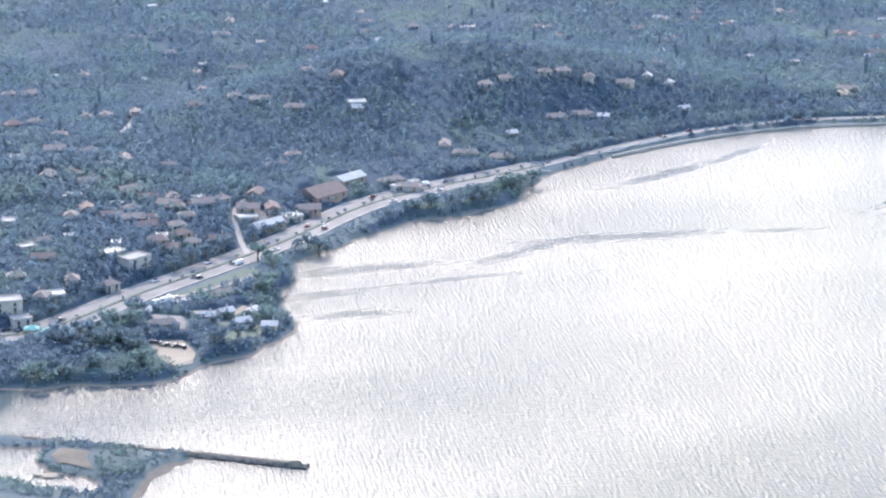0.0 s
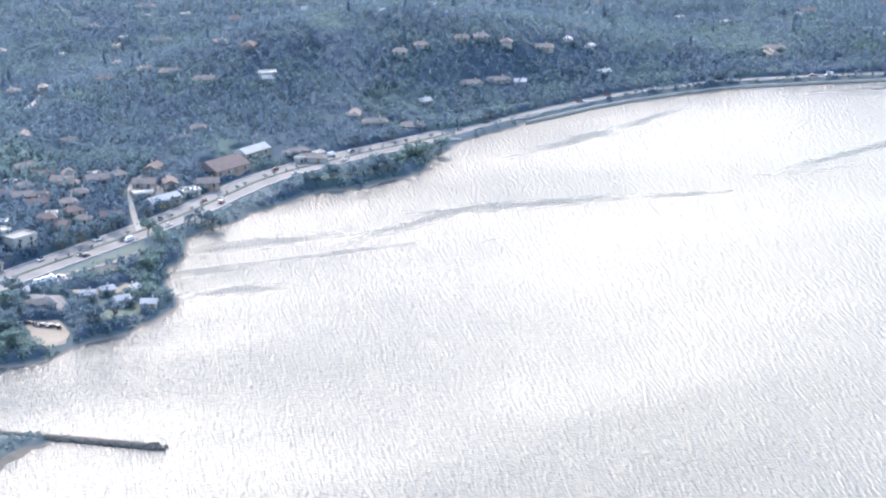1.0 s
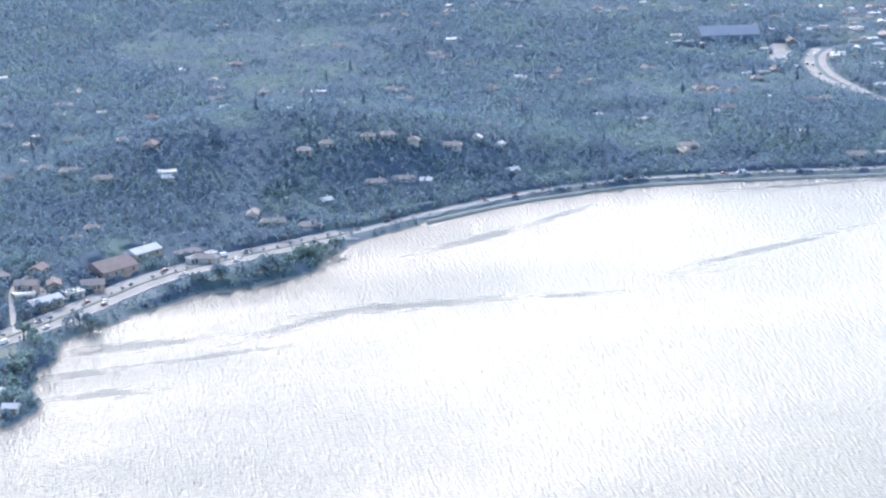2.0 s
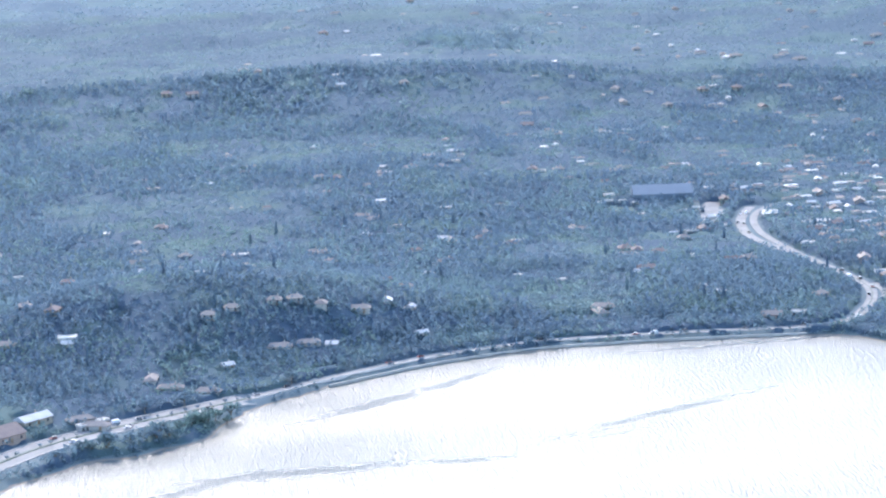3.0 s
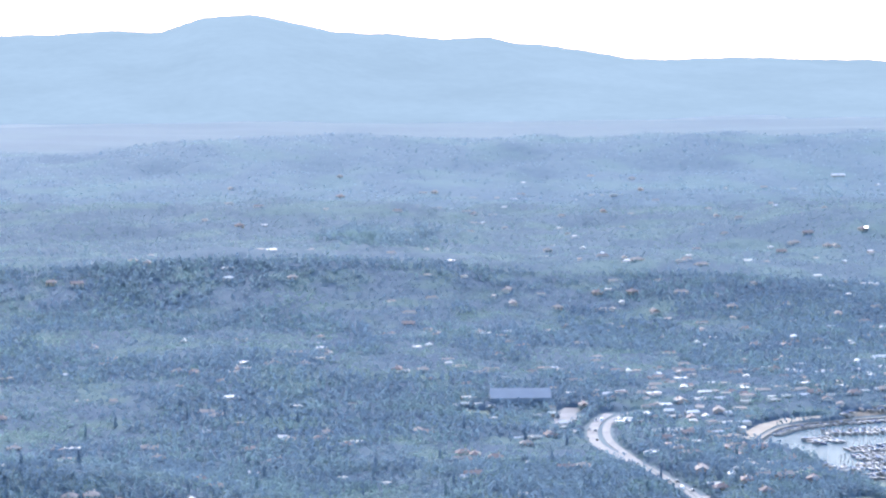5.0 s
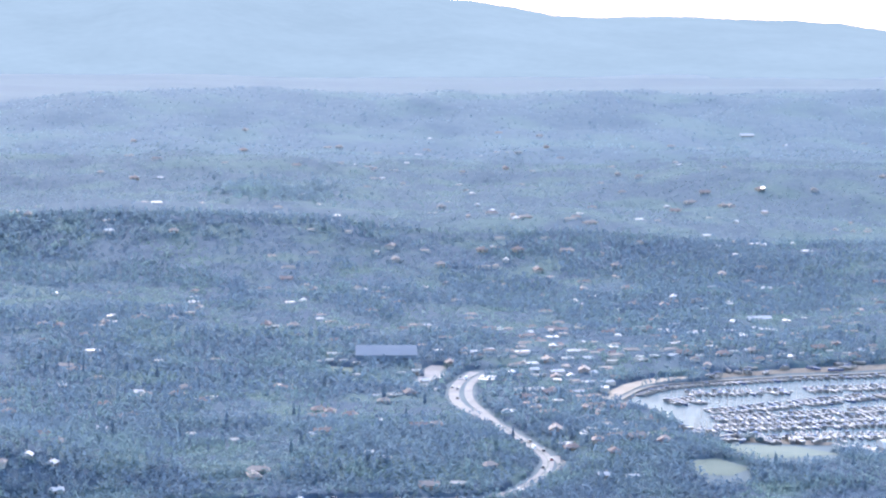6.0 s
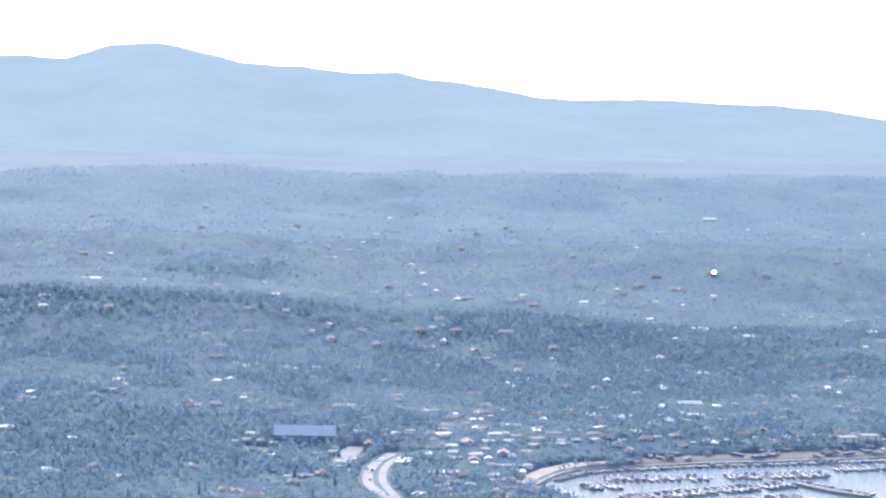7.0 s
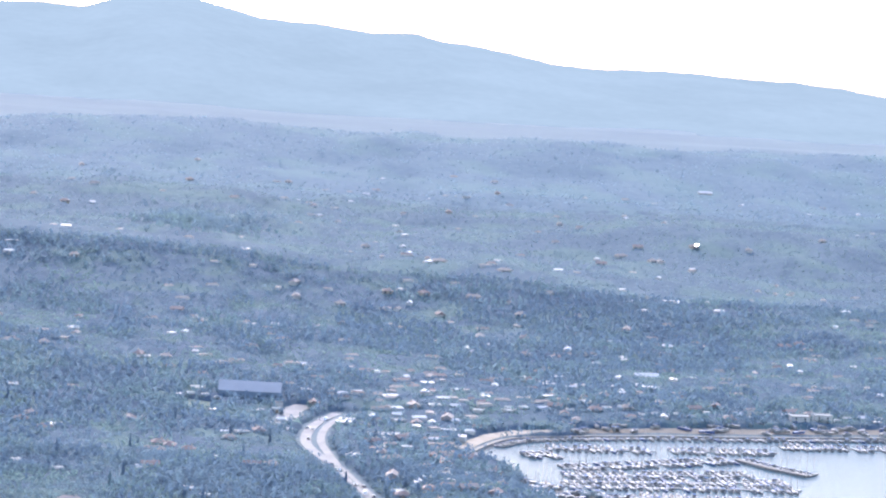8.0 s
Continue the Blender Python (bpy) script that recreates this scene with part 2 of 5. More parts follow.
M = {
    # Base colours carry the haze: bluish throughout, paler with distance.
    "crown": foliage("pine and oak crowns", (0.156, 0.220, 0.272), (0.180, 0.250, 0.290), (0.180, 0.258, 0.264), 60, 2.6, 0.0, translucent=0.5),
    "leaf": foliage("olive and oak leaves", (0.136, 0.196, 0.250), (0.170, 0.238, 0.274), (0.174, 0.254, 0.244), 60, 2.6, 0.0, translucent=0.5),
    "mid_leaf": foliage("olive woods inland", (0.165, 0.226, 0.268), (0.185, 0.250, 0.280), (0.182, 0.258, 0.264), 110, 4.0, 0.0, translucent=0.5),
    "far_leaf": foliage("ridge woods paled for haze", (0.200, 0.280, 0.332), (0.215, 0.298, 0.340), (0.212, 0.302, 0.330), 120, 6.0, 0.0, translucent=0.5),
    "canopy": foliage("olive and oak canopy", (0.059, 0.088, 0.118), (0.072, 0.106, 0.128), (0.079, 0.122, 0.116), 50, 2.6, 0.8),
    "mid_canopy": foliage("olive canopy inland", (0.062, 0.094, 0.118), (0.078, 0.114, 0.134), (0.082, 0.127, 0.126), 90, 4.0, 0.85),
    "far_canopy": foliage("far canopy paled for haze", (0.076, 0.116, 0.143), (0.090, 0.134, 0.156), (0.092, 0.142, 0.152), 120, 6.0, 0.85),
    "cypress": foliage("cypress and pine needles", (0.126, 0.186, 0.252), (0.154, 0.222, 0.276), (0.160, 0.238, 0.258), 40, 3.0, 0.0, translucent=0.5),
    "bark": material("grey bark", (0.10, 0.08, 0.06), (0.2, 0.17, 0.14), 0.4, 0.9, 0.02),
    "asphalt": material("sun-bleached asphalt", (0.17, 0.17, 0.17), (0.25, 0.245, 0.24), 6, 0.8, 0.004, spec=0.2),
    "concrete": material("pale concrete", (0.28, 0.27, 0.25), (0.4, 0.385, 0.36), 4, 0.85, 0.01),
    "sand": material("dry sand and gravel", (0.26, 0.22, 0.17), (0.36, 0.31, 0.25), 5, 0.9, 0.03),
    "rock": material("grey-brown boulders", (0.10, 0.095, 0.09), (0.25, 0.23, 0.2), 1.2, 0.85, 0.06, per_object=0.4),
    "grass": material("mown grass", (0.082, 0.112, 0.078), (0.112, 0.138, 0.092), 12, 0.9, 0.04, 0.08),
    # Wall tones are darkened to stand in for shade and haze.
    "wall_white": material("pale plaster darkened for haze", (0.3, 0.285, 0.26), (0.42, 0.4, 0.37), 2, 0.85, 0.004),
    "wall_cream": material("cream plaster", (0.26, 0.22, 0.17), (0.36, 0.31, 0.25), 2, 0.85, 0.004),
    "wall_pink": material("faded pink plaster", (0.27, 0.2, 0.17), (0.36, 0.27, 0.23), 2, 0.85, 0.004),
    # Both tile colours are greyed to stand in for haze.
    "tile": material("terracotta roof tiles", (0.135, 0.105, 0.105), (0.22, 0.165, 0.15), 1.5, 0.75, 0.03, per_object=0.3),
    "tile_pale": material("tan roof tiles greyed for haze", (0.16, 0.14, 0.135), (0.28, 0.235, 0.21), 1.5, 0.75, 0.03, per_object=0.3),
    "sheet": material("galvanised sheet roof", (0.36, 0.36, 0.36), (0.48, 0.47, 0.46), 3, 0.5, 0.004),
    "sheet_blue": material("dull blue-grey sheet roof", (0.115, 0.155, 0.20), (0.135, 0.18, 0.225), 5, 0.7, 0.004),
    "glass": material("dark window glass", (0.03, 0.04, 0.05), (0.06, 0.07, 0.08), 1, 0.1, spec=0.6),
    "wood": material("weathered brown wood", (0.2, 0.13, 0.08), (0.32, 0.22, 0.14), 0.6, 0.7, 0.01),
    "hull": material("dull white gelcoat", (0.12, 0.118, 0.115), (0.27, 0.26, 0.25), 2, 0.4),
    "hull_blue": material("navy gelcoat", (0.03, 0.06, 0.14), (0.05, 0.09, 0.2), 2, 0.3),
    "canvas": material("blue canvas cover", (0.05, 0.1, 0.2), (0.08, 0.15, 0.28), 1, 0.8),
    "mast": material("anodised mast", (0.24, 0.24, 0.24), (0.32, 0.32, 0.32), 1, 0.5, metal=0.3),
    "tyre": material("black rubber", (0.02, 0.02, 0.02), (0.04, 0.04, 0.04), 0.5, 0.8),
    "car_white": material("white car paint", (0.7, 0.7, 0.7), (0.78, 0.78, 0.78), 3, 0.25, spec=0.5),
    "car_grey": material("silver car paint", (0.35, 0.36, 0.38), (0.45, 0.46, 0.47), 3, 0.25, metal=0.6),
    "car_dark": material("dark car paint", (0.03, 0.035, 0.05), (0.06, 0.06, 0.07), 3, 0.25, spec=0.5),
    "car_red": material("faded red car paint", (0.25, 0.07, 0.06), (0.3, 0.09, 0.08), 3, 0.25, spec=0.5),
    # Near-white roof colour also stands in for sun glints on roofs.
    "white_roof": material("near-white roof, partly for sun glints", (0.46, 0.43, 0.39), (0.60, 0.57, 0.52), 3, 0.6, 0.003),
    "mud": material("brown sand and dry reeds", (0.15, 0.135, 0.115), (0.23, 0.205, 0.17), 8, 0.95, 0.05, spec=0.05, fine=7),
    # Haze put into the colour: far fields take the mountains' blue.
    "haze_fields": material("far fields tinted for haze", (0.082, 0.126, 0.155), (0.100, 0.146, 0.168), 160, 0.9, fine=14, spec=0.1),
    # Mirror plate added only to throw a glint from the hillside.
    "panel": material("mirror plate for the added glint", (0.75, 0.78, 0.82), (0.8, 0.82, 0.85), 2, 0.05, metal=1.0),
    "awning": material("green-blue awning cloth", (0.1, 0.32, 0.3), (0.16, 0.42, 0.38), 2, 0.7),
}


def sea_material(name, strength, smoothness, level, base=(0.04, 0.07, 0.085)):
    m = bpy.data.materials.new(name)
    m.use_nodes = True
    n, l = m.node_tree.nodes, m.node_tree.links
    p = n["Principled BSDF"]
    geo = n.new("ShaderNodeNewGeometry")

    def grain(turn, length, breadth, detail):
        """Noise drawn out along one heading, in metres."""
        mp, t = n.new("ShaderNodeMapping"), n.new("ShaderNodeTexNoise")
        mp.vector_type = "TEXTURE"
        mp.inputs["Rotation"].default_value = (0, 0, radians(turn))
        mp.inputs["Scale"].default_value = (length, breadth, 1)
        l.new(geo.outputs["Position"], mp.inputs["Vector"])
        l.new(mp.outputs["Vector"], t.inputs["Vector"])
        t.inputs["Scale"].default_value, t.inputs["Detail"].default_value = 1, detail
        return t.outputs["Fac"]

    def math_node(kind, a, b, c=None):
        k = n.new("ShaderNodeMath")
        k.operation = kind
        for s, v in zip(k.inputs, (a, b, c)):
            if isinstance(v, (int, float)):
                s.default_value = v
            elif v is not None:
                l.new(v, s)
        return k.outputs[0]

    def span(v, a, b, c, d):
        r = n.new("ShaderNodeMapRange")
        for s, k in zip(("From Min", "From Max", "To Min", "To Max"), (a, b, c, d)):
            r.inputs[s].default_value = k
        l.new(v, r.inputs["Value"])
        return r.outputs["Result"]

    lanes = span(grain(24, 110, 9, 3), 0.2, 0.36, 0.6, 1.0)
    ragged = grain(20, 12, 2.5, 3)
    for cx, cy, turn, half, broad in ((-38, 680, 38, 26, 3.2), (-3, 694, 5, 30, 4.2), (45, 696, 3, 12, 2.2), (24, 769, 37, 26, 3.4), (53, 793, 43, 20, 2.2),
                                      (-92, 623.5, 12, 14, 4.0), (112, 738, 31, 36, 3.0), (-84, 668, 12, 24, 5.0), (-98, 644, 15, 15, 3.2), (-60, 655, 14, 18, 2.0), (150, 822, 5, 34, 1.6)):
        # long slicks of calmer water, with the reflection cut to darken them
        mp, far = n.new("ShaderNodeMapping"), n.new("ShaderNodeVectorMath")
        mp.vector_type, far.operation = "TEXTURE", "LENGTH"
        mp.inputs["Location"].default_value, mp.inputs["Rotation"].default_value, mp.inputs["Scale"].default_value = (cx, cy, 0), (0, 0, radians(turn)), (half, broad, 50)
        l.new(geo.outputs["Position"], mp.inputs["Vector"])
        l.new(mp.outputs["Vector"], far.inputs[0])
        lanes = math_node("MULTIPLY", lanes, span(math_node("MULTIPLY_ADD", ragged, 2.4, far.outputs["Value"]), 1.75, 2.5, 0.0, 1.0))
    gusts = span(grain(10, 160, 60, 2), 0.35, 0.65, 0.75 * strength, 1.2 * strength)
    waves = math_node("MULTIPLY_ADD", grain(-50, 1.5, 0.5, 2), 0.7, grain(-88, 4.0, 0.75, 2))
    b = n.new("ShaderNodeBump")
    b.inputs["Distance"].default_value = 0.5
    lee = n.new("ShaderNodeVectorMath")
    lee.operation = "DISTANCE"
    l.new(geo.outputs["Position"], lee.inputs[0])
    lee.inputs[1].default_value = (-205, 566, 0)
    gusts = math_node("MULTIPLY", gusts, span(lee.outputs["Value"], 22, 46, 0.3, 1.0))
    l.new(span(lanes, 0, 1, 0.34 * smoothness, 0.42 * smoothness), p.inputs["Roughness"])
    l.new(math_node("MULTIPLY", gusts, span(lanes, 0, 1, 0.6, 1.0)), b.inputs["Strength"])
    l.new(waves, b.inputs["Height"])
    # Reflection is cut in the slicks, and almost removed round the river mouth.
    l.new(math_node("MULTIPLY", span(lee.outputs["Value"], 24, 50, 0.02 * level, level), span(lanes, 0, 1, 0.16, 1.0)), p.inputs["Specular IOR Level"])
    l.new(b.outputs["Normal"], p.inputs["Normal"])
    p.inputs["Base Color"].default_value = (*base, 1)
    p.inputs["IOR"].default_value, p.inputs["Specular IOR Level"].default_value = 1.33, level
    return m


M["sea"] = sea_material("wind-ruffled sea", 1.25, 0.68, 0.42)
M["basin"] = sea_material("sheltered harbour water", 0.35, 0.5, 0.03, (0.055, 0.098, 0.122))


def ground_material():
    """Grass, dry earth inland; sand within reach of the water by height above it."""
    # Bluish base colour and sheen put haze on the ground too.
    m = material("meadow and undergrowth", (0.08, 0.108, 0.118), (0.115, 0.14, 0.125), 40, 0.9, 0.2, 0.1, spec=0.1)
    n, l = m.node_tree.nodes, m.node_tree.links
    p = n["Principled BSDF"]
    base = p.inputs["Base Color"].links[0].from_socket
    sep, edge, mix = n.new("ShaderNodeSeparateXYZ"), n.new("ShaderNodeMapRange"), n.new("ShaderNodeMix")
    l.new(n.new("ShaderNodeNewGeometry").outputs["Position"], sep.inputs["Vector"])
    edge.inputs["From Min"].default_value, edge.inputs["From Max"].default_value = 0.12, 0.34
    l.new(sep.outputs["Z"], edge.inputs["Value"])
    mix.data_type = "RGBA"
    mix.inputs["A"].default_value = (0.24, 0.19, 0.14, 1)
    l.new(edge.outputs["Result"], mix.inputs["Factor"])
    l.new(base, mix.inputs["B"])
    l.new(mix.outputs["Result"], p.inputs["Base Color"])
    return m


M["ground"] = ground_material()


# ---- builders ----
def mesh_of(name, bm, mat):
    me = bpy.data.meshes.new(name)
    bm.to_mesh(me)
    bm.free()
    me.materials.append(mat)
    return me


def part(name, bm, mat, parent, label=""):
    ob = new(name, mesh_of(name, bm, mat))
    ob.parent = parent
    return tagged(ob, label)


def thing(name, label, category, group="", kind=""):
    return tagged(new(name), label, category, group, kind)


def raw(name, verts, faces, mat, smooth_faces=False):
    """A mesh straight from arrays; faces all with the same number of corners."""
    verts, faces = np.asarray(verts, np.float32), np.asarray(faces, np.int32)
    me = bpy.data.meshes.new(name)
    me.vertices.add(len(verts))
    me.vertices.foreach_set("co", verts.ravel())
    me.loops.add(faces.size)
    me.loops.foreach_set("vertex_index", faces.ravel())
    me.polygons.add(len(faces))
    me.polygons.foreach_set("loop_start", np.arange(len(faces), dtype=np.int32) * faces.shape[1])
    me.polygons.foreach_set("use_smooth", np.full(len(faces), smooth_faces))
    me.update(calc_edges=True)
    me.materials.append(mat)
    return new(name, me)


def box(bm, x0, y0, z0, x1, y1, z1, bevel=0.0):
    made = bmesh.ops.create_cube(bm, size=1, matrix=Matrix.Translation(((x0 + x1) / 2, (y0 + y1) / 2, (z0 + z1) / 2)) @ Matrix.Diagonal((x1 - x0, y1 - y0, z1 - z0, 1)))
    if bevel:
        edges = {e for v in made["verts"] for e in v.link_edges}
        bmesh.ops.bevel(bm, geom=list(edges), offset=bevel, segments=1, affect="EDGES")
    return bm


def boxes(*rows, bevel=0.0):
    bm = bmesh.new()
    for r in rows:
        box(bm, *r, bevel=bevel)
    return bm


def tube(bm, a, b, r0, r1, sides=6):
    a, b = Vector(a), Vector(b)
    m = Matrix.Translation((a + b) / 2) @ (b - a).to_track_quat("Z", "Y").to_matrix().to_4x4()
    bmesh.ops.create_cone(bm, cap_ends=True, segments=sides, radius1=r0, radius2=max(r1, 0.001), depth=(b - a).length, matrix=m)
    return bm


def z_at(x, y):
    return float(height(np.array([x]), np.array([y]))[0])


def along(line, step):
    """Even steps on a rounded line: places and headings."""
    pts = [Vector((*p, 0)) for p in line]
    for _ in range(2):
        pts = [pts[0]] + [q for a, b in zip(pts, pts[1:]) for q in (a.lerp(b, 0.25), a.lerp(b, 0.75))] + [pts[-1]]
    out, left = [], 0.0
    for a, b in zip(pts, pts[1:]):
        d = (b - a).length
        while left < d:
            out.append((a.lerp(b, left / d), (b - a).normalized()))
            left += step
        left -= d
    return out


def strip(line, offset, width, lift, step=3.0, thick=0.5, fixed=None):
    """A band that follows a line, sideways by offset, laid on the land, with thickness."""
    verts, faces = [], []
    for p, way in along(line, step):
        side = Vector((way.y, -way.x, 0))
        for k, dz in ((-0.5, 0), (0.5, 0), (0.5, -thick), (-0.5, -thick)):
            q = p + side * (offset + width * k)
            verts.append((q.x, q.y, (z_at(q.x, q.y) if fixed is None else fixed) + lift + dz))
    n = len(verts) // 4
    for i in range(n - 1):
        for k in range(4):
            a, b = 4 * i + k, 4 * i + (k + 1) % 4
            faces.append((a, b, b + 4, a + 4))
    bm = bmesh.new()
    vs = [bm.verts.new(v) for v in verts]
    for f in faces:
        bm.faces.new([vs[i] for i in f])
    bm.faces.new(vs[:4])
    bm.faces.new(vs[-1:-5:-1])
    bmesh.ops.recalc_face_normals(bm, faces=bm.faces)
    return bm


# ---- ground, water, distance ----
def grid_mesh(name, xs, ys, fz, mat):
    gx, gy = np.meshgrid(xs, ys)
    gz = fz(gx, gy)
    i = np.arange(len(ys) - 1)[:, None] * len(xs) + np.arange(len(xs) - 1)
    i = i.ravel()
    faces = np.stack([i, i + 1, i + 1 + len(xs), i + len(xs)], 1)
    return raw(name, np.stack([gx.ravel(), gy.ravel(), gz.ravel()], 1), faces, mat, True)


def grow(start, stop, step, rate):
    out, v = [], start
    while v < stop:
        out.append(v)
        v += step
        step *= rate
    return out + [stop]


xs = np.array([-v for v in grow(220, 2500, 5, 1.12)][::-1] + list(np.arange(-217, 440, 3.0)) + grow(440, 2500, 5, 1.05))
ys = np.array([380.0, 420, 450] + list(np.arange(468, 1112, 3.0)) + grow(1112, 4700, 5, 1.012))
ground = tagged(grid_mesh("ground", xs, ys, height, M["ground"]), "grassy coastal plain and low hills with a narrow sandy shore", "ground", kind="structure")
sea = tagged(grid_mesh("water", np.linspace(-2600, 2600, 40), np.linspace(-900, 1130, 30), lambda x, y: x * 0, M["sea"]),
             "wind-rippled sea glittering white against the sun", "sea", kind="structure")

basin = tagged(grid_mesh("water", np.linspace(258, 700, 20), np.linspace(880, 1100, 12), lambda x, y: x * 0 + 0.03, M["basin"]),
               "sheltered pale blue harbour water", "water", kind="structure")

CREST = [(-900, 70), (-500, 95), (-154, 104), (-68, 109), (10, 105), (80, 127), (150, 133), (220, 119), (282, 103), (371, 99), (460, 91), (527, 93), (567, 82),
         (621, 79), (748, 58), (821, 54), (927, 57), (1005, 54), (1144, 50), (1219, 45), (1320, 30), (1600, 22), (2300, 12)]


def mountain_height(x, y):
    top = np.interp(x, [c[0] for c in CREST], [c[1] for c in CREST]) + 1.2 * swell(x, y * 0, 38, 7) + 0.7 * swell(x, y * 0, 14, 8)
    spur = 1 + 0.16 * swell(x, y, 230, 4) * np.sin(np.clip((y - 3250) / 750, 0, 1) * math.pi)
    return 2 + top * smooth(3150, 4000, y) ** 0.8 * spur - 30 * smooth(4000, 4250, y)


def backdrop_material():
    m = material("far mountainside glowing for haze", (0.006, 0.01, 0.012), (0.02, 0.024, 0.024), 160, 1.0, spec=0.0)
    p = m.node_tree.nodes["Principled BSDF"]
    # Glow stands in for the haze in front of the mountains.
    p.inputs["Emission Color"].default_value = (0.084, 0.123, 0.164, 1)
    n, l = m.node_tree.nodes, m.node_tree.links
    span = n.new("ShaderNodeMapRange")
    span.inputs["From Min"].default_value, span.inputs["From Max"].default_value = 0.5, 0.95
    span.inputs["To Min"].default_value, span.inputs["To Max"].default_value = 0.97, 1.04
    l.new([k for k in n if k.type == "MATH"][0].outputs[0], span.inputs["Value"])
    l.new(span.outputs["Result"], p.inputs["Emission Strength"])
    return m


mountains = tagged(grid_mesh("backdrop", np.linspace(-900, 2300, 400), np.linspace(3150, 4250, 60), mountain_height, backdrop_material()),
                   "mountain range far behind the plain, glowing pale blue for haze", "mountains", kind="structure")

# ---- roads ----
road = thing("road", "pale grey coastal dual carriageway with a planted median", "road", kind="structure")
ROAD_WEST = ROAD_COAST[:13]
ROAD_DAM = ROAD_COAST[12:]
part("carriageway", strip(ROAD_WEST, -3.1, 4.8, 0.14), M["asphalt"], road)
part("carriageway", strip(ROAD_WEST, 3.1, 4.8, 0.14), M["asphalt"], road)
part("median", strip(ROAD_WEST, 0, 1.0, 0.26), M["grass"], road, "raised planted median")
part("kerb", strip(ROAD_WEST, 5.8, 0.5, 0.24), M["concrete"], road)
part("kerb", strip(ROAD_WEST, -5.8, 0.5, 0.24), M["concrete"], road)
dam_road = thing("road", "pale two-lane seafront road on an embankment beside the water", "road", kind="structure")
part("carriageway", strip(ROAD_DAM, 0.0, 2.6, 0.14), M["asphalt"], dam_road)
part("kerb", strip(ROAD_DAM, 1.5, 0.3, 0.3), M["concrete"], dam_road)
part("pavement", strip(ROAD_DAM, 2.0, 0.6, 0.2), M["concrete"], dam_road)
north_road = thing("road", "broad pale road winding inland between houses", "road", kind="structure")
part("carriageway", strip(ROAD_STEM, -1.1, 1.8, 0.14), M["asphalt"], north_road)
part("carriageway", strip(ROAD_STEM, 1.1, 1.8, 0.14), M["asphalt"], north_road)
part("median", strip(ROAD_STEM, 0, 0.35, 0.2), M["grass"], north_road, "grassy median")
part("carriageway", strip(ROAD_NORTH[10:], 0, 4.2, 0.16), M["asphalt"], north_road)
part("carriageway", strip(ROAD_FORK, 0, 3.2, 0.18), M["asphalt"], north_road)
lane = thing("road", "narrow pale service lane beside the main road", "road", kind="structure")
part("carriageway", strip(SERVICE_LANE, 0, 2.2, 0.18), M["asphalt"], lane)
yard = thing("pavement", "pale asphalt forecourt beside the junction", "pavement", kind="structure")
part("paving", strip([(190, 1040), (198, 1062), (205, 1078)], 0, 5, 0.16), M["asphalt"], yard)
part("paving", strip([(219, 873), (223, 884), (223.6, 892), (223, 904)], 1.0, 3.4, 0.16), M["asphalt"], yard)
sea_wall = thing("sea_wall", "pale concrete sea wall below the seafront road", "wall", kind="structure")
part("wall", strip([(p[0] + 1, p[1] - 6.2) for p in ROAD_COAST[13:19]], 0, 0.6, 0.9, thick=2.4, fixed=0.0), M["concrete"], sea_wall)
LANES = [[(-117, 682), (-118, 692), (-120, 718), (-116, 728), (-110, 742)], [(-153, 806), (-149, 824), (-146, 848)]]
for path in LANES:
    lane = thing("road", "narrow pale lane climbing between houses", "road", kind="structure")
    part("carriageway", strip(path, 0, 1.7, 0.17), M["concrete"], lane)


# ---- houses ----
WINDOW = M["glass"]


